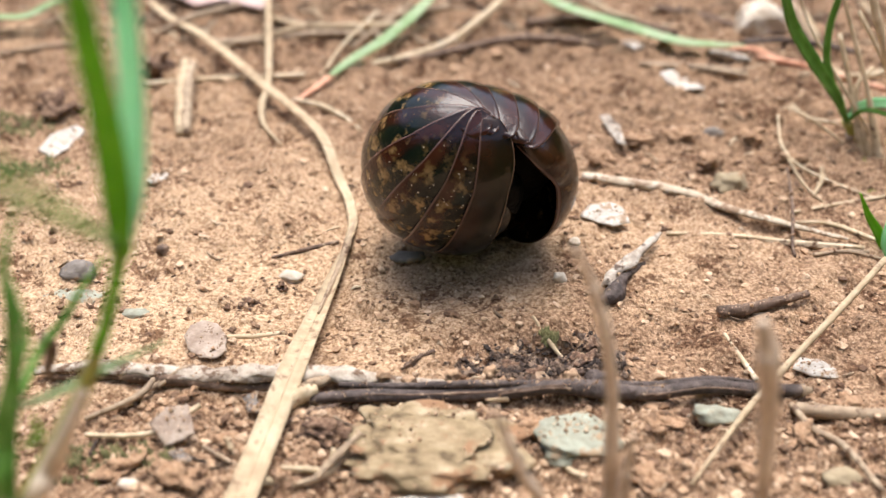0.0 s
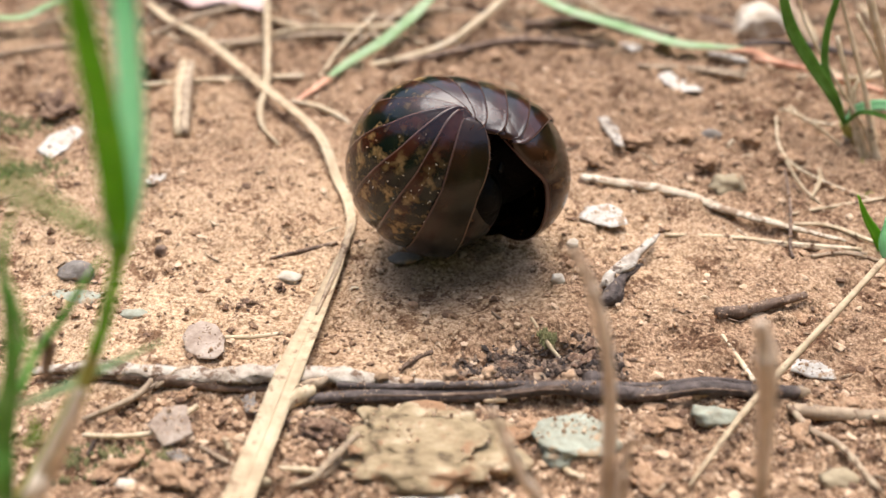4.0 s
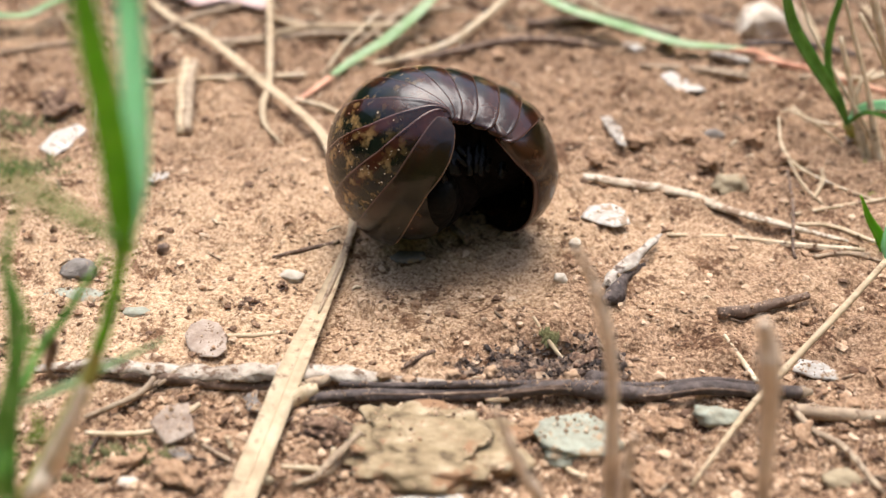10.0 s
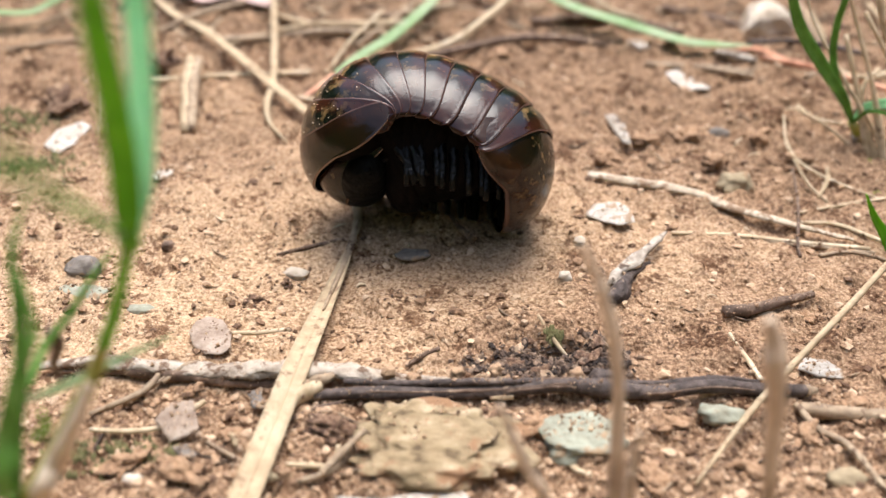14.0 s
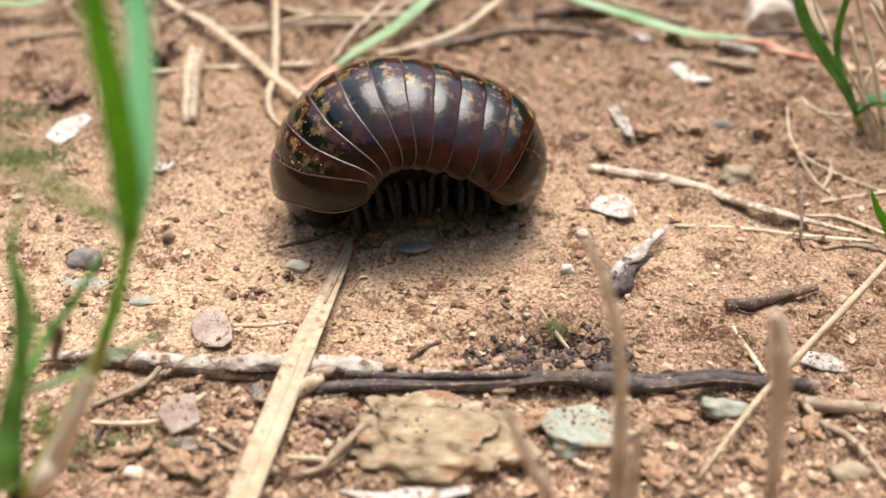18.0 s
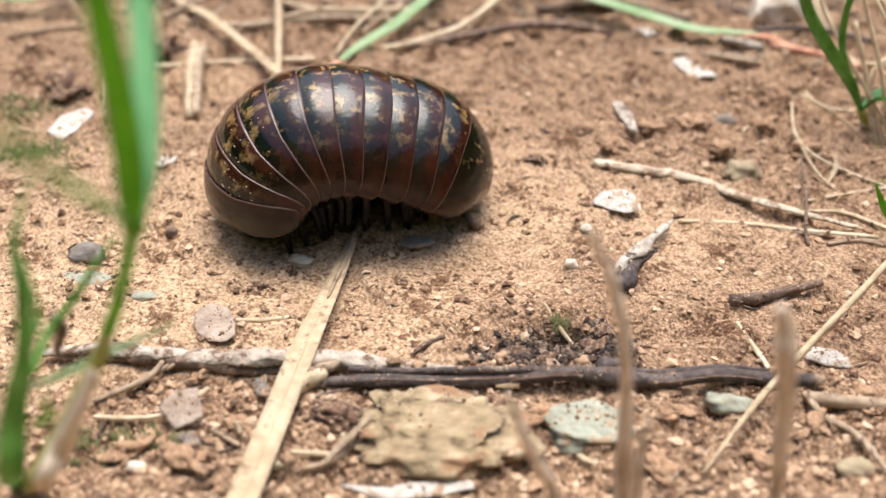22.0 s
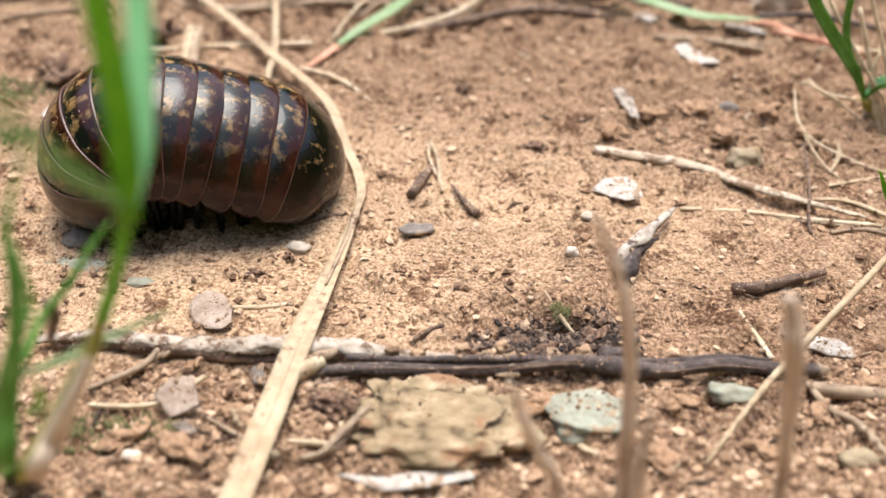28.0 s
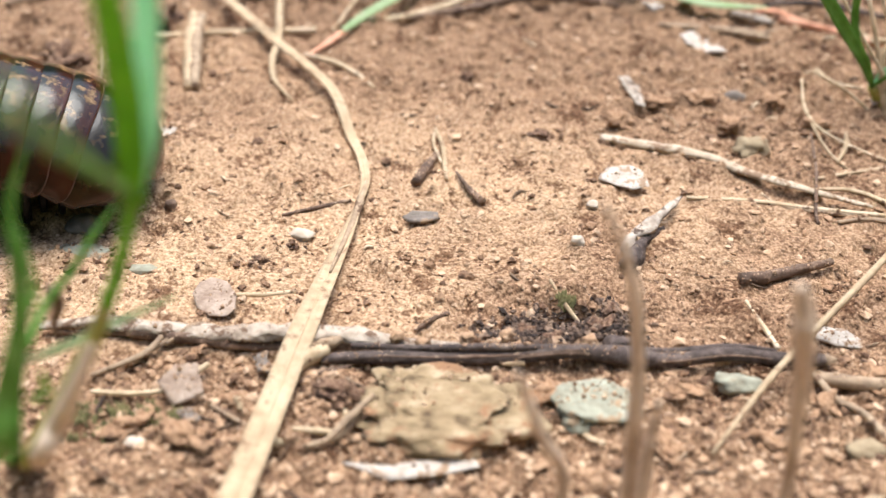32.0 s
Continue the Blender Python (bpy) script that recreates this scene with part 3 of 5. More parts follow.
def plate_bmesh(half, kind):
    """One arched back plate, its hinge at the origin, head towards +x. kind: -1 front shield, 0 ring, 1 tail shield."""
    bm = bmesh.new()
    layer = bm.loops.layers.uv.new("band")
    nv, nu = 56, 22 if kind else 16
    h = radians(half)
    grid, inner, tag = [], [], {}
    for a in range(nv + 1):
        v = -1 + 2 * a / nv
        av = abs(v)
        phi = radians(REACH) * v * (0.97 if kind == -1 else 1)
        start = 0.53 if kind == -1 else 0.82
        tip = max(0.0, (av - start) / (1 - start))
        round_off = math.sqrt(max(0.0, 1 - tip * tip))
        taper_front = taper_back = 0.25 + 0.75 * round_off
        front, back = h + radians(5), h + radians(0.5)
        if kind == -1:
            front = h + radians(1.5 + 6.0 * math.sin(math.pi * max(0.0, av - 0.25)) ** 2)
            taper_front = 0.02 + 0.98 * round_off
            taper_back = taper_front ** 0.35
        if kind == 1:
            back = h + radians(50) * (1 - av ** 2.8)
            taper_front **= 0.4
        row, row2 = [], []
        for c in range(nu + 1):
            u = c / nu
            u = 0.5 - 0.5 * math.cos(math.pi * u) if kind else u ** 0.8
            th = front - u * (front + back)
            th *= taper_front if th > 0 else taper_back
            if kind == 0:
                grow = -0.6 + 0.62 * u + 0.3 * math.sin(math.pi * u) * (1 - av ** 4) + 0.07 * max(0.0, 1 - abs(u - 0.955) / 0.045)
            elif kind == -1:
                grow = 0.08 + 0.16 * math.sin(math.pi * u) * (1 - av ** 4) + 0.16 * max(0.0, 1 - abs(u - 0.035) / 0.035)
            else:
                grow = -0.5 + 0.55 * min(1.0, u * 1.7) - 1.5 * max(0.0, u - 0.62) ** 2 / 0.14
            rho = (RADIUS + grow) * math.cos(phi)
            bend = max(rho, HINGE + 0.6 + grow)
            p = Vector((bend * math.sin(th), (LATERAL + grow) * math.sin(phi), rho - bend * (1 - math.cos(th)) - HINGE))
            q = p - Vector((p.x * 0.4, p.y, max(0.0, p.z + HINGE))).normalized() * 0.3
            for k, bucket in ((p, row), (q, row2)):
                w = bm.verts.new(k)
                bucket.append(w)
                tag[w] = (u, av)
        grid.append(row)
        inner.append(row2)
    faces = []
    for a in range(nv):
        for c in range(nu):
            faces.append(bm.faces.new((grid[a][c], grid[a][c + 1], grid[a + 1][c + 1], grid[a + 1][c])))
            faces.append(bm.faces.new((inner[a][c + 1], inner[a][c], inner[a + 1][c], inner[a + 1][c + 1])))
        for c in (0, nu):
            faces.append(bm.faces.new((grid[a][c], grid[a + 1][c], inner[a + 1][c], inner[a][c])))
    for a in (0, nv):
        for c in range(nu):
            faces.append(bm.faces.new((grid[a][c], grid[a][c + 1], inner[a][c + 1], inner[a][c])))
    for fa in faces:
        for lo in fa.loops:
            lo[layer].uv = tag[lo.vert]
    return bm


def ball_bmesh(radius, stretch, at, detail=3, rough=0.0):
    bm = bmesh.new()
    bmesh.ops.create_icosphere(bm, subdivisions=detail, radius=radius)
    for v in bm.verts:
        k = 1 + rough * noise.noise(v.co * 0.7)
        v.co = Vector((v.co.x * stretch[0] * k, v.co.y * stretch[1] * k, v.co.z * stretch[2] * k)) + Vector(at)
    return bm


def trunk_bmesh():
    """The soft body under one plate, broadened to fill the shade, blunt at its sides."""
    bm = bmesh.new()
    bmesh.ops.create_icosphere(bm, subdivisions=3, radius=1)
    for v in bm.verts:
        k = 1 + 0.2 * noise.noise(v.co * 1.4)
        y = math.copysign(abs(v.co.y) ** 0.6, v.co.y)
        z = math.copysign(abs(v.co.z) ** 0.8, v.co.z)
        v.co = Vector((v.co.x * 4.5 * k, y * 12.2 * (0.5 + 0.5 * k) * (1 - 0.22 * max(0.0, z)) * (1 - 0.4 * max(0.0, min(1.0, 0.15 - z))), z * 7.6 - 5.6))
    return bm


def leg_bmesh(side):
    pts = [Vector(p) for p in ((0, 2.0 * side, -6.0), (0.2, 5.6 * side, -6.6), (0, 8.4 * side, -9.0), (-0.2, 9.2 * side, -13.5), (-0.3, 9.0 * side, -19.6))]
    return tube(pts, (0.95, 0.95, 0.9, 1.05, 0.85, 0.98, 0.8, 0.75, 0.45), 7, per=4)


LEG_REACH = [13, 7.5, 14.5, 20, 20.5, 20.5, 20, 19.5, 18.5, 16.5, 14]


def mesh_of(name, bm, material):
    """A mesh to be shared by alike parts."""
    bmesh.ops.recalc_face_normals(bm, faces=bm.faces)
    for v in bm.verts:
        v.co *= MM
    me = bpy.data.meshes.new(name)
    bm.to_mesh(me)
    bm.free()
    for p in me.polygons:
        p.use_smooth = True
    me.materials.append(material)
    return me


def grains(parent, count, half, seed):
    """Pale sand grains that stick to a plate."""
    rng = random.Random(seed)
    bm = bmesh.new()
    for _ in range(count):
        phi, th, s = radians(rng.gauss(33, 13)), radians(rng.uniform(-half, half)), rng.uniform(0.05, 0.12)
        r = RADIUS + 0.08
        c = Vector((r * math.cos(phi) * math.sin(th), (LATERAL + 0.08) * math.sin(phi), r * math.cos(phi) * math.cos(th) - HINGE))
        new_verts = bmesh.ops.create_icosphere(bm, subdivisions=1, radius=s)["verts"]
        for v in new_verts:
            v.co = v.co * rng.uniform(0.7, 1.2) + c
    ob = part("sand_grains", bm, SAND, parent, "pale sand grains sticking to the shell", at=Vector((0, 0, 0)))
    tagged(ob, kind="stuff")


def build_millipede():
    body = empty("millipede", (0, 0, 0), "glossy dark brown giant pill millipede uncurling on sandy soil", "millipede")
    ring = None
    plates = []
    for j in range(12):
        kind = -1 if j == 0 else 1 if j == 11 else 0
        if kind == 0 and ring:
            ob = new("tergite", ring.data)
            ob.parent = body
        else:
            name = {-1: "front_shield", 0: "tergite", 1: "tail_shield"}[kind]
            ob = part(name, plate_bmesh(HALF[j], kind), SHELL if kind == 0 else SHELL_TAIL if kind == 1 else SHELL_PLAIN, body, at=Vector((0, 0, 0)))
            if kind == 0:
                ring = ob
                ob["label"] = "black back plate with red-brown hind margin and tan flecks"
            else:
                ob["label"] = "smooth olive-brown front shield with a raised rim, its highlight painted pale" if kind == -1 else "domed brown tail shield mottled with orange-tan flecks"
        plates.append(ob)
    trunk = leg_l = leg_r = None
    legs = []
    for j, ob in enumerate(plates):
        if trunk is None:
            trunk = part("underside", trunk_bmesh(), UNDERSIDE_SHADE, ob, "soft underside, black and enlarged to fill the shade beneath", at=Vector((0, 0, 0)))
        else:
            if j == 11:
                part("underside", ball_bmesh(1, (5.6, 12.6, 8.0), (0.4, 0, -5.0), 3, 0.2), UNDERSIDE_SHADE, ob, "soft underside, black and enlarged to fill the shade beneath", at=Vector((0, 0, 0)))
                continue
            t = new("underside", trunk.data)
            t["label"] = "soft underside, black and enlarged to fill the shade beneath"
            # Stretched to about leg length: a black fill for the shade under the body.
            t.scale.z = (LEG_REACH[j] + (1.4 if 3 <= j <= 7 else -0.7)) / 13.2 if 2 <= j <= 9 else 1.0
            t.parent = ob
            if leg_l is None:
                leg_l, leg_r = mesh_of("leg", leg_bmesh(1), LEG), mesh_of("leg", leg_bmesh(-1), LEG)
            for k, dx in enumerate((0.85, -0.85)):
                for src, ph in ((leg_l, 0.0), (leg_r, 3.0)):
                    g = tagged(new("leg", src), "short jointed black leg")
                    g.parent = ob
                    g.location.x = dx * MM
                    g.scale.z = LEG_REACH[j] / 19.6
                    g.scale.y = 0.62 if j == 1 else 0.72 if j == 10 else 0.86 if j in (2, 9) else 1.0
                    legs.append((g, j, dx, ph + (2 * j + k) * 0.75, 1 if ph == 0.0 else -1))
    for j, count in ((0, 8), (1, 22), (2, 14), (3, 6)):
        grains(plates[j], count, HALF[j] * 0.9, j)
    # head with its collar, eyes and antennae
    bm = plate_bmesh(10, 0)
    for v in bm.verts:
        v.co = Vector((v.co.x * 0.95, v.co.y * 0.58, (v.co.z + HINGE) * 0.86 - HINGE * 0.86))
    collar = part("collar", bm, SHELL_PLAIN, body, "narrow brown collar plate behind the head", at=Vector((0, 0, 0)))
    head = part("head", ball_bmesh(1, (4.4, 8.8, 5.4), (0.4, 0, 0.6), 4, 0.12), HEAD, body, "rounded matt black head", at=Vector((0, 0, 0)))
    for s in (1, -1):
        part("eye", ball_bmesh(0.9, (0.8, 0.7, 1.0), (1.5, 8.0 * s, 1.2), 2), HEAD, head, at=Vector((0, 0, 0)))
        part("antenna", tube([Vector(p) for p in ((2.5, 6.6 * s, -1.5), (4.2, 8.0 * s, -3.2), (4.6, 8.4 * s, -5.2))], (0.5, 0.6, 0.7, 0.35), 7), LEG, head, at=Vector((0, 0, 0)))
    return body, plates, collar, head, legs


MILLIPEDE = build_millipede()


def body_at(t):
    """The row of BODY at t, glided between its rows."""
    i = max(0, min(len(BODY) - 2, sum(1 for r in BODY if r[0] <= t) - 1))
    a, b = BODY[i], BODY[i + 1]
    h = b[0] - a[0]
    u = (t - a[0]) / h

    def slope(k, c):
        if k in (0, len(BODY) - 1):
            k2 = min(max(k, 1), len(BODY) - 1)
            return (BODY[k2][c] - BODY[k2 - 1][c]) / (BODY[k2][0] - BODY[k2 - 1][0])
        d1 = (BODY[k][c] - BODY[k - 1][c]) / (BODY[k][0] - BODY[k - 1][0])
        d2 = (BODY[k + 1][c] - BODY[k][c]) / (BODY[k + 1][0] - BODY[k][0])
        return 0.0 if d1 * d2 <= 0 else 2 * d1 * d2 / (d1 + d2)

    out = []
    for c in range(1, 12):
        m0, m1 = slope(i, c) * h, slope(i + 1, c) * h
        out.append((2 * u ** 3 - 3 * u * u + 1) * a[c] + (u ** 3 - 2 * u * u + u) * m0 + (3 * u * u - 2 * u ** 3) * b[c] + (u ** 3 - u * u) * m1)
    return out


def spine(curl):
    """Place and turn of each plate in the body's own space."""
    share = [along(curl, j / 10) for j in range(11)]
    out = [None] * 12
    out[MIDDLE] = (Vector((0, 0, 0)), 0.0)
    for j in range(MIDDLE, 11):
        p, b = out[j]
        a = BENT[j] * share[j]
        out[j + 1] = (p + pose(0, 0, 0, 0, b - a / 2).to_3x3() @ Vector((-CHORD[j], 0, 0)), b - a)
    for j in range(MIDDLE - 1, -1, -1):
        p, b = out[j + 1]
        a = BENT[j] * share[j]
        out[j] = (p + pose(0, 0, 0, 0, b + a / 2).to_3x3() @ Vector((CHORD[j], 0, 0)), b + a)
    return out


# ---- things on the ground ----


def broad_straw():
    """The long dry leaf that runs from the front past the millipede to the back."""
    pts = grounded([(-25.6, -65.4, 1.6), (-23.2, -45.3, 2), (-20.8, -33.6, 3.4), (-19.3, -19, 1.8), (-17.3, -6, 0.9), (-16.4, -0.4, 1), (-15.7, 6.3, 1.1), (-17.1, 15.4, 1.2), (-19.8, 24.3, 1.3), (-23.8, 34.8, 1.6), (-30.9, 47.6, 2.5), (-38.2, 57.8, 3), (-46.1, 68.8, 3), (-56.3, 82.1, 3), (-68.1, 98.4, 2.5), (-76.6, 111.3, 2)])
    leaf = empty("dry_leaf", pts[3], "long pale yellow dry grass leaf lying across the soil", "grass leaf")
    twist = (0, 6, -10, -30, 10, 12, 8, 0, -6, 0)
    widths = (3.9, 3.9, 3.7, 3.2, 2.3, 1.2, 1.6, 1.8, 2.0, 2.1, 2.1, 2.1, 2.1, 2.0, 2.0, 1.9)
    part("blade", ribbon(pts, widths, 0.14, 0.3, twist), STRAW_PALE, leaf)
    part("midrib", tube([p + Vector((0, 0, 0.02)) for p in pts], (0.16, 0.17, 0.16, 0.2, 0.2, 0.16, 0.15, 0.12), 6, 0.2, 8), STRAW_PALE, leaf, "darker midrib along the leaf")
    part("pinched_fold", tube([p + Vector((0.2, 0, 0.15)) for p in pts[3:7]], (0.2, 0.55, 0.75, 0.3), 7, 0.4, 8), STRAW_DULL, leaf, "brown shrivelled fold")


broad_straw()


def forked_twig():
    """The dark twig in front with its split upper half and a knot."""
    at = grounded([(15.6, -34.6)])[0]
    t = empty("twig", at, "long dark brown split twig lying on sandy soil", "twig")
    main = grounded([(-18.3, -38.3, 1.2), (-11.2, -37.3, 1.5), (-1.9, -36.8, 1.6), (7.5, -36.6, 1.6), (15.3, -36.6, 1.7), (21.2, -36.5, 1.8), (28.7, -36.1, 1.7), (36.5, -35.9, 1.6), (43.7, -35.8, 1.4), (50.3, -36, 1.2)])
    part("stem", tube(main, (0.7, 0.95, 1.0, 1.0, 1.02, 1.3, 1.05, 1.02, 1.0, 0.85), 12, 0.12, 8, 2), TWIG, t)
    upper = grounded([(-14.4, -36, 2.1), (-6.6, -36.1, 2.4), (2.8, -36.2, 2.6), (11.4, -36.2, 2.8), (20.8, -36, 2.8), (28.7, -35.2, 2.6), (37.4, -35, 2.3), (43.4, -35, 2)])
    part("split_strip", tube(upper, (0.4, 0.5, 0.55, 0.6, 0.6, 0.55, 0.5, 0.3), 8, 0.16, 8, 5), TWIG, t, "dark strip split off along the twig")
    part("knot", rock(*(21.8, -34.3), 1.9, 1.4, 1.3, 0.0, 0.2, 3, 10), TWIG, t, "swollen knot on the twig")
    for k, (a, b) in enumerate(((0.9, -0.5), (1.1, 0.35), (0.6, -0.75))):
        ridge = [p + Vector((0, b, a * 0.75)) for p in main[1 + k:8 + k // 2]]
        part("bark_ridge", tube(ridge, (0.12, 0.26, 0.2, 0.3, 0.22, 0.1), 6, 0.3, 8, 20 + k), BROWN_TWIG, t, "lighter ridge along the twig")
    for x, y in ((-8.3, -34.6), (-4.7, -34.8), (1.3, -34.1), (6.7, -33.9), (18, -34.6)):
        z = gz(x, y) + 2.4
        bm = rock(x, y, 1.0, 0.8, 0.8, 0.5, 0.4, x, 30)
        for v in bm.verts:
            v.co.z += z - gz(x, y)
        part("soil_lump", bm, CRUMB, t, "crumb of soil stuck to the twig")
    part("broken_end", tube(grounded([(49.6, -36.3, 1.6), (51.2, -35.8, 1.4)]), (1.0, 0.5), 7, 0.3, 4), STRAW_DULL, t, "pale broken end")


forked_twig()


def white_stick():
    at = grounded([(-31, -32)])[0]
    t = empty("bark_strip", at, "whitish weathered stick with dark underside on soil", "stick")
    pts = grounded([(-58.2, -31.8, 1.6), (-49.2, -32.2, 1.9), (-40.1, -33.1, 2.1), (-30.4, -33.7, 2.2), (-22.5, -33.9, 2.2), (-13, -33.9, 2.2), (-5.1, -34.3, 2), (1.3, -34.4, 1.4)])
    part("top_strip", tube(pts, (0.8, 1.15, 1.3, 1.4, 1.4, 1.35, 1.0, 0.35), 14, 0.6, 12, 9, 0.6), BARK, t, "white weathered bark")
    low = grounded([(-55.8, -32.5, 0.5), (-46.8, -33, 0.7), (-36.9, -34.3, 0.8), (-28.1, -34.7, 0.8), (-19.3, -34.8, 0.7)])
    part("under_strip", tube(low, (0.4, 0.7, 0.9, 0.85, 0.5), 8, 0.45, 8, 4), BROWN_TWIG, t, "dark strip along the underside")


white_stick()


def rod(name, pts, radii, material, label, category, lump=0.1, lift=0.0, group="", flat=1.0):
    r = max(radii)
    return single(name, tube(grounded(pts, lift + r * 0.7), radii, 7, lump, 6, len(pts) + pts[0][0], flat), material, label, category, group)


S = "dry straws"
rod("straw", [(67.3, -14.9, 9), (57.8, -24.8, 7), (48.4, -33.7, 4.5), (40.3, -42.1, 2.5), (31, -53.2, 0.5)], (0.5, 0.52, 0.5, 0.48, 0.25), STRAW_PALE, "long pale straw leaning over the twig", "straw", group=S)
rod("straw", [(26.1, 22.8), (35.4, 20.7), (43.2, 17.4), (52, 11.1), (60.7, 6.2), (69.2, 2.2)], (0.8, 1.35, 1.3, 1.0, 0.7, 0.4), STRAW_SPLIT, "thick pale flattened straw half sunk in soil", "straw", 0.45, -0.1, S, 0.6)
rod("straw", [(38.8, 5), (50.5, 4.8), (59.7, 2.7), (71.6, 0.7)], (0.35, 0.4, 0.45, 0.4), STRAW, "thin tan straw lying on soil", "straw", group=S)
rod("straw", [(52.1, 7.4), (55.1, 3.6), (62.4, 1.9), (72.4, 0.2)], (0.3, 0.4, 0.4, 0.4), STRAW_DULL, "thin tan straw lying on soil", "straw", group=S)
rod("straw", [(62.6, 9.2), (67.8, 6.7), (75.2, 2.7)], (0.35, 0.4, 0.4), STRAW, "thin tan straw lying on soil", "straw", group=S)
rod("straw", [(62.4, 12.2), (71.3, 14.5), (80.8, 16)], (0.3, 0.35, 0.35), STRAW, "thin tan straw lying on soil", "straw", group=S)
rod("straw", [(62.4, -1.2), (68.2, -0.8), (74.3, -1.8)], (0.35, 0.35, 0.3), STRAW_DULL, "thin brown straw lying on soil", "straw", group=S)
rod("straw", [(-45.4, 111.3, 2), (-40.9, 82.6, 2.5), (-38.3, 61.1, 2.5), (-37.8, 49.6, 1.5), (-36.5, 42.7, 0.5), (-31.8, 34.9, 0)], (0.9, 0.95, 0.9, 0.8, 0.5, 0.2), STRAW_PALE, "kinked pale straw standing across other straws", "straw", group=S)
rod("straw", [(-66.7, 63), (-53.5, 65.8), (-38.7, 68.2), (-26.9, 70.9)], (0.5, 0.65, 0.65, 0.5), STRAW, "thin tan straw lying on soil", "straw", group=S)
rod("straw", [(-54.2, 83.3, 0.5), (-42.4, 85.5, 1), (-30.5, 87.5, 1), (-17, 89.4, 0.8), (-3.3, 87.3, 0.5)], (0.8, 1.0, 1.0, 0.9, 0.5), STRAW_DULL, "weathered straw in the litter", "straw", group=S)
rod("straw", [(-23.7, 71.8), (-10.9, 75.1, 1), (0.8, 82.5, 2), (9.1, 93.5, 3), (17.5, 108, 4)], (0.5, 0.8, 0.9, 1.0, 1.0), STRAW, "curved tan straw over dark litter", "straw", group=S)
rod("straw", [(-32.1, 55.8), (-25.7, 52.6), (-20.5, 47.4), (-16.6, 41.5)], (0.35, 0.6, 0.5, 0.25), STRAW, "short tan straw lying on soil", "straw", group=S)
rod("straw", [(-70, 87.9, 1), (-62, 95.4, 1.5), (-51.3, 107.3, 2), (-47, 117.4, 2)], (0.5, 0.8, 0.8, 0.6), STRAW_DULL, "grey-brown stem in the litter", "straw", group=S)
rod("straw", [(-32.5, -23.5), (-28.4, -23.1), (-23.8, -22.4)], (0.35, 0.4, 0.4), STRAW, "thin tan straw lying on soil", "straw", group=S)
rod("straw", [(-47.4, -44.1, 1), (-42.1, -44.3, 1), (-37.1, -43.5, 1), (-34, -40.3, 1), (-33, -39.4, 1.2)], (0.32, 0.4, 0.4, 0.45, 0.4), STRAW, "bent pale stem lying in the crumbs", "straw", group=S)
rod("straw", [(-46.4, -40.1, 0.5), (-41.6, -37.3, 1), (-40, -32.1, 1.5)], (0.4, 0.5, 0.35), STRAW_DULL, "thin grey-brown stem in soil crumbs", "straw", group=S)
rod("straw", [(-48.4, -41.2, 0.5), (-44.1, -38.4, 1), (-40.5, -35.6, 1), (-37.4, -32, 1.4)], (0.33, 0.4, 0.35, 0.25), STRAW_DULL, "thin grey-brown stem in soil crumbs", "straw", group=S)
rod("straw", [(-22, -35.7, 0.5), (-17.6, -35.6, 1), (-15.7, -35, 1.5)], (0.5, 0.9, 0.6), STRAW_DULL, "curled brown stem under the twig", "straw", 0.3, group=S)
rod("straw", [(-21.5, -39.9, 0.3), (-18.9, -38.1, 1), (-17.3, -37.3, 1.5)], (0.8, 1.2, 0.8), STRAW, "short pale broken stem", "straw", 0.2, group=S)
rod("straw", [(-21.6, -42.1), (-18, -40.4), (-14.3, -38.6)], (0.3, 0.4, 0.3), BROWN_TWIG, "thin dark stem beneath the twig", "straw", group=S)
rod("straw", [(-9.9, -43.2, 2.2), (-7.2, -40.7, 1.8), (-5.5, -39.1, 1.5)], (0.3, 0.45, 0.35), STRAW_PALE, "short pale straw on the stone", "straw", group=S)
rod("straw", [(5.8, -37.8, 0.6), (9, -37.4, 0.8)], (0.25, 0.5), STRAW_PALE, "short pale straw beside the twig", "straw", group=S)
rod("straw", [(13.7, -19.5), (15.8, -22.8, 0.3), (18.2, -25.7)], (0.25, 0.4, 0.25), STRAW_PALE, "short pale yellow straw on dark crumbs", "straw", group=S)
rod("straw", [(14.1, -46.9), (16.4, -49.5), (18, -51.7)], (0.3, 0.45, 0.3), STRAW, "short tan straw on soil", "straw", group=S)
rod("straw", [(47.7, -38.4, 1), (49.5, -42.7, 1), (51.9, -47.1, 0.8), (54.5, -54.4, 0.5)], (0.45, 0.55, 0.5, 0.4), STRAW_DULL, "thin tan straw lying on soil", "straw", group=S)
rod("straw", [(42, -23.5), (43.9, -29.1, 0.5), (44.5, -32.9, 0.8)], (0.25, 0.4, 0.4), STRAW, "short tan straw on soil", "straw", group=S)
rod("straw", [(65.9, 32.2, 3), (66.1, 26.3, 2), (67.3, 20.7, 1), (69.6, 15.9, 0.3)], (0.2, 0.3, 0.3, 0.2), STRAW_PALE, "thin curved dry grass stem", "straw", group=S)
rod("straw", [(67.7, 42.2, 4), (65.7, 32.2, 3), (67.2, 26.1, 1.5), (72.3, 21.4, 0.6), (78.6, 16.4, 0)], (0.2, 0.28, 0.28, 0.28, 0.2), STRAW, "thin curved dry grass stem", "straw", group=S)
rod("straw", [(68.1, 17.4), (70.9, 22, 0.5), (71.6, 25.2, 0.8)], (0.3, 0.5, 0.3), STRAW_PALE, "short pale straw on soil", "straw", group=S)
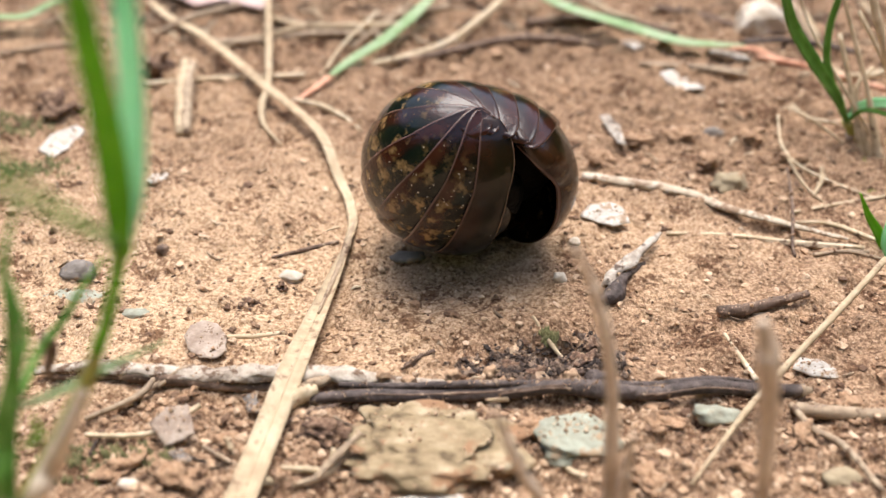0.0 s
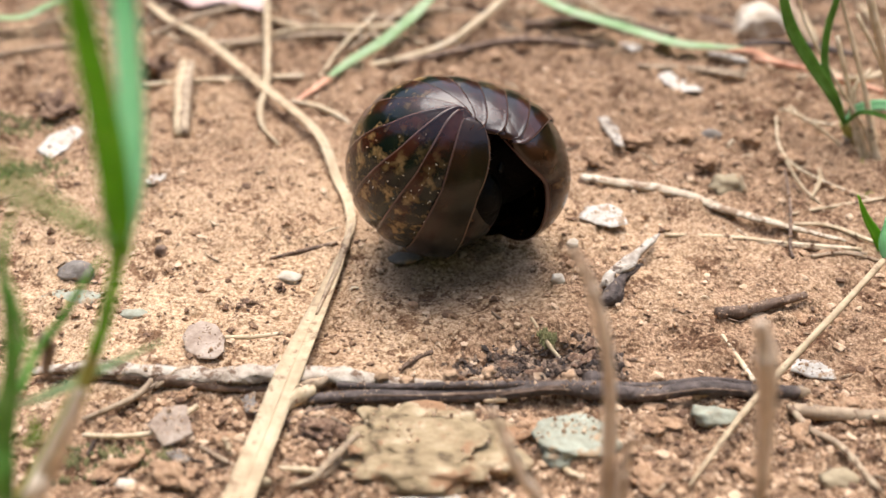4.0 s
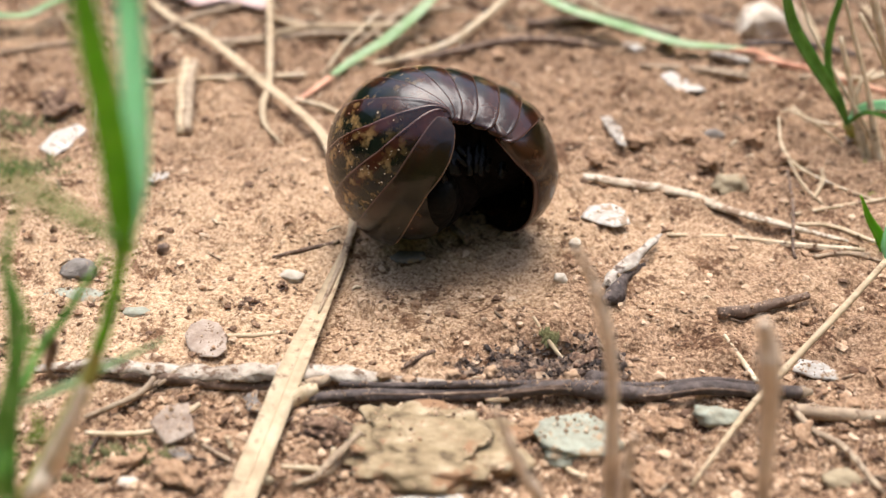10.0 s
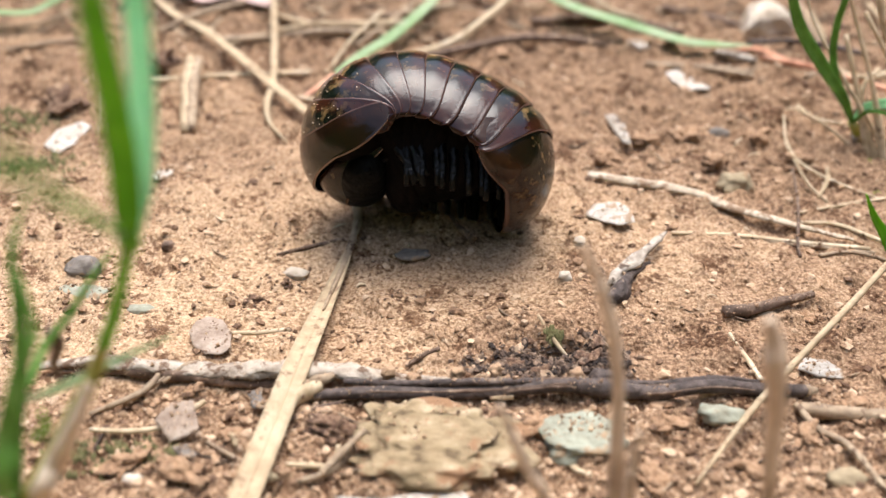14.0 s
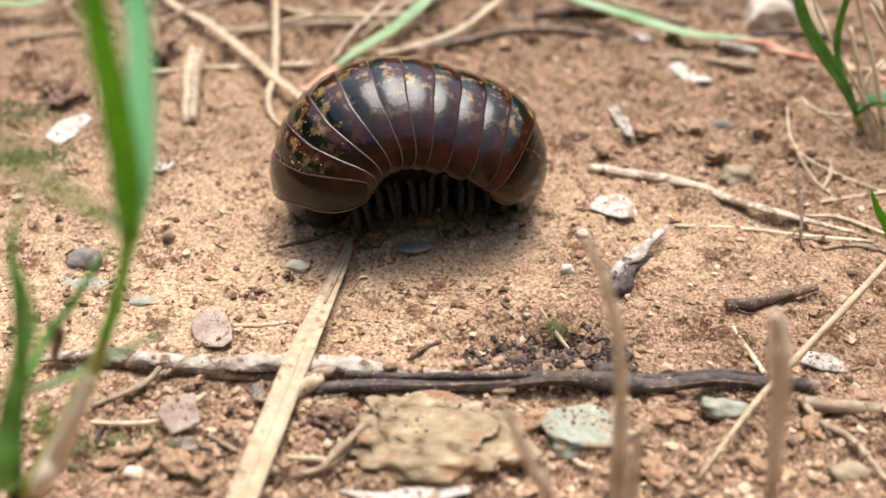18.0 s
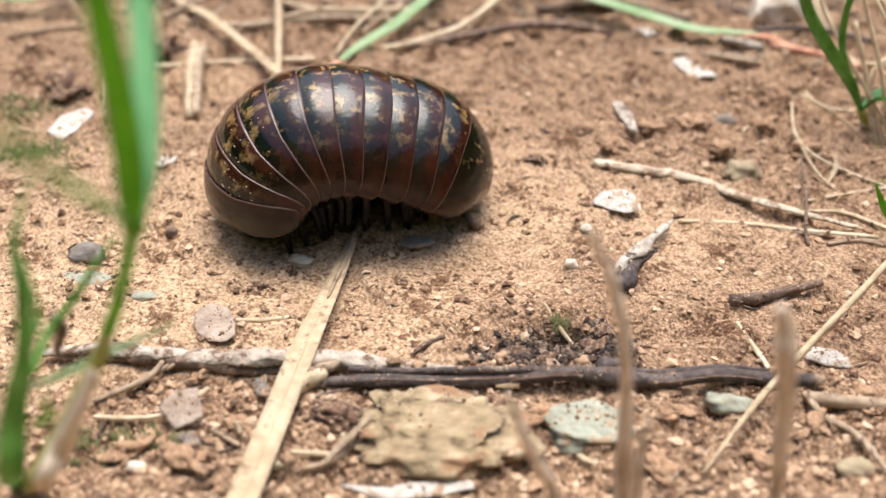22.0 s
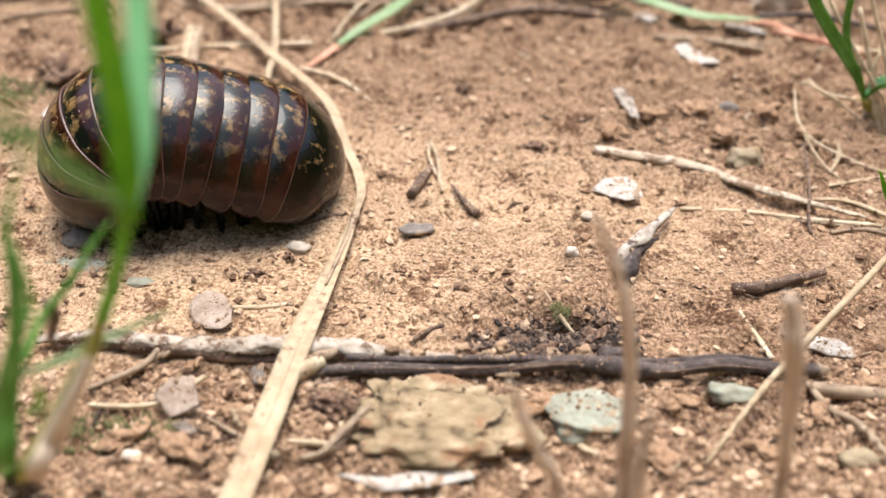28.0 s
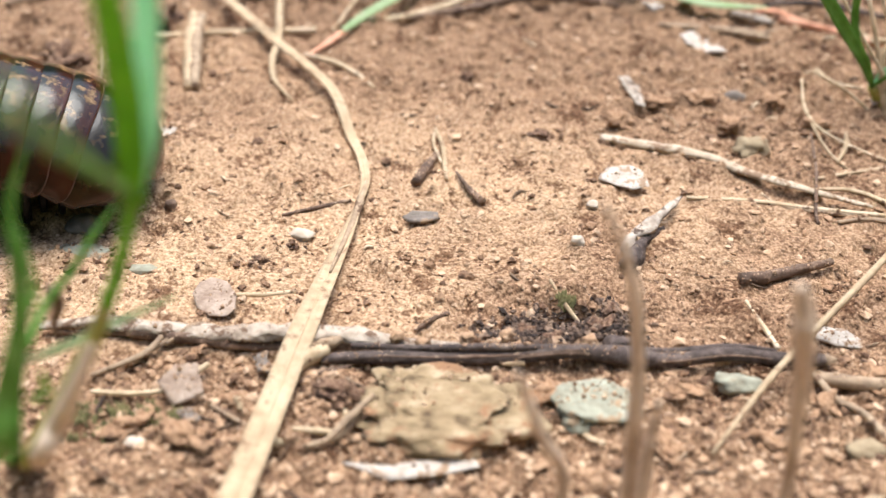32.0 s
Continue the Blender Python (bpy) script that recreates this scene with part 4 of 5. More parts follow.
rod("straw", [(71.3, 45.7, 3.5), (73.5, 41.2, 3), (78.6, 39, 2.5)], (0.3, 0.4, 0.3), STRAW, "thin tan curled dry blade", "straw", group=S)
rod("straw", [(67.5, 75.9, 0.5), (78.8, 69.8, 0.5), (86.9, 63.3, 0.8), (96.1, 58.6, 1)], (0.7, 0.8, 0.8, 0.8), RED, "reddish-brown dry stem lying on soil", "straw", group=S)
rod("straw", [(88.3, 60.4, 1.5), (93.7, 62.2, 2), (101.7, 64.4, 3)], (0.5, 0.8, 0.8), STRAW, "tan straw at the grass tuft", "straw", group=S)
rod("straw", [(89.4, 97.8, 2), (88.3, 87.2, 2), (88.8, 82.8, 1)], (0.8, 0.9, 0.5), STRAW_PALE, "short pale straw in the litter", "straw", group=S)
rod("straw", [(34.1, 108, 4), (40.1, 98.3, 4), (47.6, 92.5, 3)], (0.6, 0.7, 0.4), STRAW_PALE, "pale straw beside a green blade", "straw", group=S)
rod("straw", [(-43.1, 99.8, 1.5), (-36.8, 95.4, 1.5), (-31.4, 90.1, 0.8)], (0.6, 0.7, 0.4), STRAW_DULL, "weathered straw in the litter", "straw", group=S)
rod("straw", [(-107.3, 89, 0.5), (-101.2, 95.3, 0.8), (-94, 104.1, 1)], (0.4, 0.5, 0.5), STRAW_DULL, "weathered straw in the litter", "straw", group=S)
rod("straw", [(-21.8, 80.1, 0.5), (-16.3, 90.1, 1.5), (-9.2, 103.5, 2)], (0.4, 0.6, 0.5), STRAW_DULL, "weathered straw in the litter", "straw", group=S)
rod("straw", [(-28.9, -1.5), (-23.4, 0.2), (-17.7, 1.5)], (0.25, 0.4, 0.3), BROWN_TWIG, "thin brown stem pressed into sand", "straw", group=S)
rod("straw", [(-4.2, 23.9, 1.2), (-2.7, 17.6, 0.8), (-2.2, 11.5, 0.5), (-1.9, 7, 0.2)], (0.25, 0.45, 0.5, 0.35), STRAW_PALE, "short looped pale straw on sand", "straw", group=S)
rod("straw", [(-4.2, 23.5, 1.2), (-4.3, 17.8, 1), (-2.8, 13.2, 0.6)], (0.2, 0.3, 0.2), STRAW, "short looped pale straw on sand", "straw", group=S)
rod("straw", [(-43.6, 99.2, 2.2), (-35.1, 92.7, 1.6), (-33.4, 89.8, 1.2), (-38.5, 86.8, 1), (-46.5, 85.3, 0.8), (-52, 82, 0.5)], (0.7, 0.75, 0.6, 0.7, 0.65, 0.4), STRAW_PALE, "kinked pale straw in the litter", "straw", group=S)
rod("straw", [(-26.8, 70.8, 1), (-23.3, 79.9, 2), (-18.4, 91, 3), (-16.2, 97.8, 3.5)], (0.35, 0.45, 0.45, 0.35), STRAW, "thin tan straw leaning on a green blade", "straw", group=S)
rod("straw", [(-22, 74.4, 0.5), (-11, 75.6, 0.8), (0, 82.4, 1.2)], (0.4, 0.5, 0.5), STRAW, "thin tan straw over dark litter", "straw", group=S)
rod("straw", [(-32.9, 90.8, 0.8), (-19.8, 91, 1), (-6.8, 93.8, 1)], (0.9, 1.1, 0.8), STRAW_PALE, "thick pale straw in the litter", "straw", 0.3, group=S)
rod("straw", [(-96.9, 97.2, 4), (-93, 93.9, 3), (-89.9, 92.1, 2)], (0.35, 0.4, 0.3), STRAW_PALE, "thin curled pale straw", "straw", group=S)
rod("straw", [(83.2, 75.9, 1.5), (86, 68.6, 1.2), (88.7, 61.4, 1)], (0.6, 0.8, 0.5), STRAW_PALE, "short pale straw beside the grass tuft", "straw", group=S)
rod("straw", [(89.2, 110, 2.5), (88, 94.2, 2), (87, 81.1, 1.2)], (0.9, 1.0, 0.6), STRAW_DULL, "tan straw behind the grass tuft", "straw", group=S)
rod("straw", [(108, 108.6, 3), (106.8, 96.6, 2.5), (106.1, 85.2, 2)], (0.7, 0.8, 0.7), STRAW_PALE, "pale straw behind the grass tuft", "straw", group=S)
rod("straw", [(61.5, 75.4, 0.3), (65.3, 72.1, 0.4), (69.1, 69.3, 0.3)], (0.8, 1.1, 0.6), GREYWOOD, "short grey weathered stem piece", "straw", 0.4, group=S)
rod("straw", [(54.3, 105.4, 0.5), (66.3, 100.6, 0.6), (75.3, 91, 0.4)], (0.9, 1.2, 0.8), BROWN_TWIG, "decayed brown stem in the litter", "straw", 0.4, group=S)
rod("straw", [(-20.6, 101.6, 0.5), (-9.1, 99.8, 0.6), (2.3, 103.8, 0.5)], (0.8, 1.0, 0.8), STRAW_DULL, "weathered straw in the litter", "straw", 0.3, group=S)
rod("straw", [(-103.7, 78.8, 0.2), (-95.3, 81.6, 0.4), (-87.4, 86.2, 0.4)], (0.5, 0.6, 0.5), STRAW_DULL, "weathered straw in the litter", "straw", 0.3, group=S)
rod("straw", [(-39.8, -35.4, 0.8), (-37, -33.2, 1.4), (-35.2, -31.8, 1.8)], (0.3, 0.4, 0.3), STRAW_DULL, "thin grey-brown stem in soil crumbs", "straw", group=S)
rod("straw", [(-16, -51.8, 0.6), (-13.3, -48.9, 1.4), (-10.6, -46, 2.2)], (0.5, 0.6, 0.45), STRAW_DULL, "bent brown stem leaning on the stone", "straw", 0.2, group=S)
rod("straw", [(-20.5, -50.5, 0.4), (-17.5, -50.6, 0.6), (-14.8, -49.3, 0.8), (-14.1, -47.1, 1)], (0.3, 0.45, 0.45, 0.3), STRAW, "curved tan stem on soil", "straw", 0.2, group=S)
rod("straw", [(-32.2, -45.7, 0.4), (-28.8, -48, 0.5), (-25.6, -49.7, 0.4)], (0.25, 0.35, 0.3), STRAW_DULL, "thin tan stem on soil", "straw", group=S)
rod("straw", [(-28.9, -44.3, 0.5), (-27.8, -46.3, 0.5), (-27.3, -47.8, 0.3)], (0.35, 0.45, 0.3), STRAW_PALE, "short pale straw bit", "straw", group=S)
W = "small twigs"
rod("twig", [(42.7, -17.5), (46.2, -16.8, 0.3), (51.6, -15.9, 0.5), (57.3, -14.1, 0.2)], (1.0, 1.1, 0.9, 0.6), BROWN_TWIG, "short knobbly brown twig on sand", "twig", 0.4, group=W)
rod("twig", [(-6, -30.8), (-4, -29, 0.4), (-1.3, -26.6, 0.2)], (0.25, 0.45, 0.35), BROWN_TWIG, "short thin dark twig on sand", "twig", 0.3, group=W)
rod("twig", [(47.9, -38.4, 0.2), (52.9, -39.6, 0.3), (62.5, -40.7, 0.3)], (0.9, 1.1, 1.0), STRAW_DULL, "grey-brown twig lying on soil", "twig", 0.25, group=W)
rod("twig", [(64.7, 24, 1.5), (62, 11.3, 2), (59.5, 1.1, 0.5), (59.3, -1.5, 0)], (0.2, 0.3, 0.3, 0.3), BROWN_TWIG, "thin dark upright twig among straws", "twig", 0.2, group=W)
# Next stem: its dark brown also stands for the shadow gap beside a straw.
rod("twig", [(-13.5, 74.2, 0.3), (-0.5, 77.9, 0.6), (15.6, 84.4, 0.6), (30.8, 87.3, 0.5), (36.8, 81.2, 0.3)], (0.5, 0.9, 1.05, 1.0, 0.5), BROWN_TWIG, "dark brown stem in the litter", "twig", 0.4, group=W)
rod("twig", [(20.5, 96.1, 0.5), (38.7, 96.7, 1), (57.2, 90.5, 0.6)], (1.0, 1.4, 0.8), BROWN_TWIG, "dark brown stem in the litter", "twig", 0.4, group=W)
rod("twig", [(44.4, 70.4, 0.2), (57.8, 67.2, 0.3), (67.1, 63.7, 0.2)], (0.6, 1.0, 0.6), STRAW_DULL, "grey-brown stem half sunk in soil", "twig", 0.3, group=W)
rod("twig", [(69.8, 80.1, 0.5), (81.4, 78.9, 0.6), (96.4, 76.1, 0.4)], (0.6, 0.7, 0.6), TWIG, "thin dark twig behind the reddish blade", "twig", 0.2, group=W)
rod("twig", [(-3.5, 16.5, 0.3), (-5.4, 10.7, 0.4), (-7.2, 6.1, 0.2)], (0.5, 0.8, 0.9), BROWN_TWIG, "short dark brown twig on sand", "twig", 0.4, group=W)
rod("twig", [(-0.2, 9, 0.1), (1.9, 4.2, 0.2), (4.2, 0.7, 0.2)], (0.25, 0.5, 0.8), BROWN_TWIG, "short dark brown twig on sand", "twig", 0.4, group=W)
rod("twig", [(-18.7, -53.4, 0.4), (-14.6, -50.7, 1), (-10.6, -45.9, 1.6)], (0.35, 0.5, 0.35), STRAW_DULL, "grey-brown stem lying against the stone", "twig", 0.2, group=W)
rod("twig", [(62.7, 69.2, 0.1), (65.2, 66, 0.2), (71.6, 68.9, 0.2)], (0.4, 0.6, 0.3), STRAW_DULL, "short grey stem on soil", "twig", 0.2, group=W)


def grey_wood():
    t = empty("wood_fragment", grounded([(30.5, -4.7)])[0], "grey weathered wood fragment with dark underside", "wood")
    top = grounded([(37.5, 3.7, 2), (34.7, -0.8, 1.8), (31.1, -5.5, 1.5), (27.3, -9.7, 1.4), (26.1, -12.2, 1.2)])
    part("upper", tube(top, (0.2, 0.7, 1.15, 1.0, 1.2), 9, 0.7, 6, 3, 0.7), GREYWOOD, t)
    low = grounded([(33.4, -3.9, 0.3), (29.4, -8.7, 0.4), (26.8, -13.8, 0.5), (25, -14.9, 0.4)])
    part("underside", tube(low, (0.4, 0.9, 1.6, 0.7), 8, 0.4, 6, 6), TWIG, t, "dark strip along the underside")


grey_wood()


def stub():
    t = empty("straw_stub", grounded([(-53.4, 42)])[0], "pale hollow split straw stub leaning on the soil", "straw")
    for k, (dx, dy) in enumerate(((0, 0), (1.1, 0.3))):
        a, b, c = (-53.1, 39.9, 0.6), (-55.1, 52.2, 3.5), (-57.6, 68, 5)
        pts = grounded([(a[0] + dx, a[1] + dy, a[2]), (b[0] + dx, b[1] + dy, b[2]), (c[0] + dx * 1.2, c[1] + dy, c[2])])
        part("split_half", tube(pts, (1.0, 1.25, 1.1), 8, 0.45, 6, k * 3), STRAW_PALE if k == 0 else STRAW_DULL, t)


stub()

# flakes and stones
F = "white flakes"
single("white_flake", chip([(23.9, 8.1), (25.8, 11.1), (29.9, 11.8), (32, 10), (32.5, 6), (29.5, 5.1), (26.3, 6.5)], 0.35, 0.5, (0.02, 0.1), seed=1), WHITE, "flat white bark flake on sand", "flake", F)
single("white_flake", chip([(50.6, -30), (52, -27.6), (55, -28.1), (57.1, -30.3), (56.8, -32), (53.1, -31.5)], 0.5, 0.3, (0, 0.05), seed=2), WHITE, "white ribbed husk on sand", "flake", F)
single("white_flake", chip([(-79.5, 33.1), (-78.8, 39.1), (-74.9, 43.4), (-72.4, 41), (-73.1, 34.5), (-75.7, 29.6)], 0.3, 0.3, seed=3), WHITE, "bluish white flake on sand", "flake", F)
single("white_flake", chip([(-55.3, 20.3), (-54.4, 22.8), (-51.6, 23.6), (-51.5, 21.4), (-53.3, 19.5)], 0.3, 0.2, seed=4), WHITE, "small white flake on sand", "flake", F)
single("white_flake", chip([(48.3, 66.4), (51.2, 68.8), (54.1, 64.1), (57, 58.5), (52.2, 57.9), (49.1, 62.1)], 0.35, -0.6, seed=5), WHITE, "white flake pressed into soil", "flake", F)
single("white_flake", chip([(41.7, 79.9), (44.2, 81.2), (46.6, 77.3), (43.9, 75.5)], 0.6, 0.3, seed=6), WHITE, "small white flake in the litter", "flake", F)
single("white_flake", chip([(79.8, 37.2), (81.9, 38.6), (81.7, 36.3), (79.9, 34.9)], 0.6, 0.4, seed=7), WHITE, "small white flake beside the grass", "flake", F)
single("white_flake", chip([(-13.9, -55.6), (-9.7, -56.4), (-4.2, -55.1), (2, -54.5), (3, -55.9), (-2.8, -57.4), (-8.2, -58.1)], 0.4, 0.4, seed=8), WHITE, "long pale bark flake in front of the stone", "flake", F)
single("slate_flake", chip([(-9, -2.5), (-7.4, -1), (-3.2, -1.2), (-2.8, -2.6), (-5.5, -4), (-8.1, -3.9)], 0.6, 0.3, (0, 0.05), seed=9), SLATE, "grey slate flake on sand", "flake")
single("leaf_disc", chip([(-38.6, -24.1), (-38, -21.9), (-36.3, -20.8), (-33.9, -21.6), (-32.1, -24.3), (-31.7, -27.3), (-32.9, -28.8), (-35.3, -28.6), (-37.5, -26.8)], 0.35, 0.7, (0.03, 0.10), 0.08, seed=10), PINKLEAF, "round pinkish-grey dry leaf piece on sand", "leaf")
single("dry_leaf_piece", chip([(-38.7, -43.8), (-37, -41.4), (-34, -41), (-32.4, -45.4), (-34.5, -46.4), (-36, -47)], 0.4, 1.4, (0.02, 0.3), 0.05, seed=11), PINKLEAF, "crumpled pinkish-brown dry leaf piece", "leaf")
single("dry_leaf_piece", chip([(-35.5, -47.9), (-33.5, -47.2), (-31.9, -49.3), (-33.7, -50.1)], 0.4, 0.5, (0, 0.05), 0.25, seed=12), SLATE, "dark grey leaf piece on soil", "leaf")
single("dry_leaf_piece", chip([(-27.6, -37.1), (-25.8, -35.7), (-24.8, -39.9), (-26.7, -39.7)], 0.4, 0.5, (0, 0.05), 0.25, seed=13), SLATE, "dark grey leaf piece under the dry blade", "leaf")
single("dry_leaf_piece", chip([(31.8, 44.4), (33.9, 44.4), (35.5, 40.1), (35.8, 33.1), (34.1, 33.6), (32.8, 38.9)], 0.6, 0.8, (0, 0.05), 0.3, seed=14), GREYWOOD, "curled pale brown leaf piece on clods", "leaf")
single("dry_leaf_piece", chip([(-78, 120.7), (-71.2, 110.5), (-63.5, 105.1), (-55.8, 106.6), (-45.2, 103.6), (-43.8, 114.5), (-48.6, 127.1)], 0.4, 3.5, (0, 0.3), 0.5, seed=15), ROSE, "rosy dry leaf at the litter's edge", "leaf")
P = "stones"
single("stone", rock(*(-1.8, -46.6), 11.2, 6.3, 3.0, 0.38, 0.34, 5, -3, 5, 0.24), STRATA, "large tan weathered stone set in soil", "stone", P)
single("stone", rock(*(17.5, -44.6), 4.9, 4.0, 1.7, 0.38, 0.2, 7, 10, 4, 0.3), GREENSTONE, "grey-green stone set in soil", "stone", P)
single("stone", rock(*(37.4, -40.4), 3.0, 1.6, 1.2, 0.4, 0.25, 8, -10), GREENSTONE, "small pale grey stone in soil", "stone", P)
single("stone", rock(*(50.8, -51), 2.6, 1.5, 1.2, 0.35, 0.2, 9), TANSTONE, "small pale yellow stone in soil", "stone", P)
single("stone", rock(*(78.0, 93.0), 6.0, 4.6, 4.6, 0.22, 0.4, 10, 20, 2), QUARTZ, "white angular stone in the litter", "stone", P, False)
single("stone", rock(*(-25, -7.2), 2.0, 1.2, 0.9, 0.35, 0.25, 11), QUARTZ, "small cream pebble on sand", "stone", P)
single("stone", rock(*(18.6, -10.6), 1.05, 0.8, 0.8, 0.25, 0.2, 12), QUARTZ, "tiny white pebble on sand", "stone", P)
single("stone", rock(*(22.3, 0.8), 1.0, 0.9, 0.7, 0.3, 0.2, 13), QUARTZ, "tiny white pebble on sand", "stone", P)
single("stone", rock(*(-47.3, -0.5), 1.0, 0.9, 0.9, 0.2, 0.15, 14), BROWN_TWIG, "small round brown pebble on sand", "stone", P)
single("stone", rock(*(-59.6, -6.6), 2.8, 2.2, 1.6, 0.3, 0.25, 15), SLATE, "rough grey stone on sand", "stone", P)
single("stone", rock(*(-58.6, -13.1), 4.8, 2.2, 0.9, 0.45, 0.2, 16), GREENSTONE, "flat pale stone sunk in sand", "stone", P)
single("stone", rock(*(-47.6, -17.4), 2.0, 1.0, 0.7, 0.4, 0.2, 17), GREENSTONE, "small pale stone sunk in sand", "stone", P)
single("stone", rock(*(53.4, 20.3), 3.0, 2.0, 1.8, 0.3, 0.3, 18), TANSTONE, "pale clod among straws", "stone", P)
single("stone", rock(*(-39.9, -52), 1.3, 0.9, 0.8, 0.3, 0.2, 19), QUARTZ, "tiny white pebble on soil", "stone", P)
single("stone", rock(*(-22.4, -52.2), 1.3, 0.8, 0.6, 0.3, 0.2, 20), TANSTONE, "small tan pebble on soil", "stone", P)
single("stone", rock(*(55.1, 42), 2.2, 1.4, 1.2, 0.3, 0.2, 21), SLATE, "small dark grey stone on clods", "stone", P)
C = "soil clods"
for k, (q, sx, sy, sz) in enumerate([((9.6, -28.6), 3.5, 2.0, 1.3), ((13.5, -30.4), 3.0, 1.6, 1.1), ((20.3, -28.6), 3.2, 2.2, 1.6), ((22.4, -24.8), 2.0, 1.6, 1.3), ((-30.5, -15.3), 2.2, 1.4, 1.1), ((-25.8, -10.1), 1.3, 1.0, 0.9),
        ((60.7, -18.1), 2.6, 1.6, 1.3), ((55.3, -17.4), 2.0, 1.3, 1.1), ((-80.9, 50.5), 7.5, 6.0, 3.6), ((39, 36.5), 4.0, 3.2, 2.0), ((47.3, 38.9), 4.0, 3.2, 2.2), ((30.8, 29.8), 4.0, 3.5, 2.2), ((62.4, 40.1), 4.5, 3.6, 2.2),
        ((67.2, 28.7), 4.0, 3.2, 1.8), ((50.8, 28.7), 4.0, 3.0, 1.8), ((-65.5, 70.9), 6.0, 4.5, 3.6), ((-71.1, 2.7), 1.6, 1.2, 1.0), ((1.7, 46.6), 2.2, 1.8, 1.6), ((-44.9, -6.3), 1.2, 0.9, 0.7), ((-8.9, -51.7), 3.0, 2.0, 1.2),
        ((-16.2, -43.3), 5.0, 3.0, 1.6), ((30.1, -42.3), 3.2, 2.2, 1.3), ((11.9, -42.3), 3.0, 2.2, 1.5), ((-28.8, -44.3), 3.5, 2.2, 1.3), ((-41.3, -48.3), 5.0, 2.6, 1.5), ((-35.1, -35.7), 3.0, 1.8, 1.2), ((47, -44.3), 4.0, 2.6, 1.4), ((55.9, -37.9), 3.5, 2.2, 1.2),
        ((26.3, -51.2), 4.0, 2.4, 1.3), ((39.3, -50.8), 4.5, 2.6, 1.4), ((-33.1, -52.2), 5.0, 2.6, 1.4), ((15.6, 23.6), 3.0, 2.2, 1.0), ((12.6, 77), 4.0, 3.0, 1.6), ((26.8, 60.7), 3.6, 2.4, 1.2)]):
    single("soil_clod", rock(*q, sx * 0.52, sy * 0.58, sz * 0.62, 0.45, 0.8, 30 + k, 17 * k, 4), CLOD if k in (0, 1, 2, 3, 4, 5, 8, 15, 17, 20, 31) else CLOD_TAN, "dark crumbly clod of soil" if k in (0, 1, 2, 3, 4, 5, 8, 15, 17, 20, 31) else "tan crumbly clod of soil", "soil clod", C)


def moss_patch(x, y, sx, sy, seed):
    """A low cushion of many small tufts."""
    rng = random.Random(seed)
    bm = bmesh.new()
    for _ in range(140):
        px, py = x + rng.gauss(0, sx / 2), y + rng.gauss(0, sy / 2)
        s = rng.uniform(0.25, 0.6)
        tip = Vector((px + rng.uniform(-0.4, 0.4), py + rng.uniform(-0.4, 0.4), gz(px, py) + s * 2.2))
        base = [bm.verts.new((px + s * math.cos(a), py + s * math.sin(a), gz(px, py) - 0.1)) for a in (0, 1.57, 3.14, 4.71)]
        top = bm.verts.new(tip)
        for k in range(4):
            bm.faces.new((base[k], base[(k + 1) % 4], top))
    tagged(single("moss", bm, MOSS, "small olive green moss cushion on soil", "moss", "moss cushions"), kind="stuff")


moss_patch(*(-86.9, 43.7), 7, 4, 1)
moss_patch(*(-79.3, 26.6), 8, 3, 2)
moss_patch(*(-44, -47.9), 9, 3, 3)
moss_patch(*(16, -22.4), 0.9, 0.6, 4)

# ---- grass ----
def blade(parent, pts, widths, material, fold=0.35, thick=0.25, twist=(0, 0), up=(0, -0.8, 0.5), label=""):
    return part("blade", ribbon([Vector(p) for p in pts], widths, fold, thick, twist, 8, up), material, parent, label)


def stem(parent, pts, radii, material, label=""):
    return part("stem", tube([Vector(p) for p in pts], radii, 8, 0.12, 8), material, parent, label)


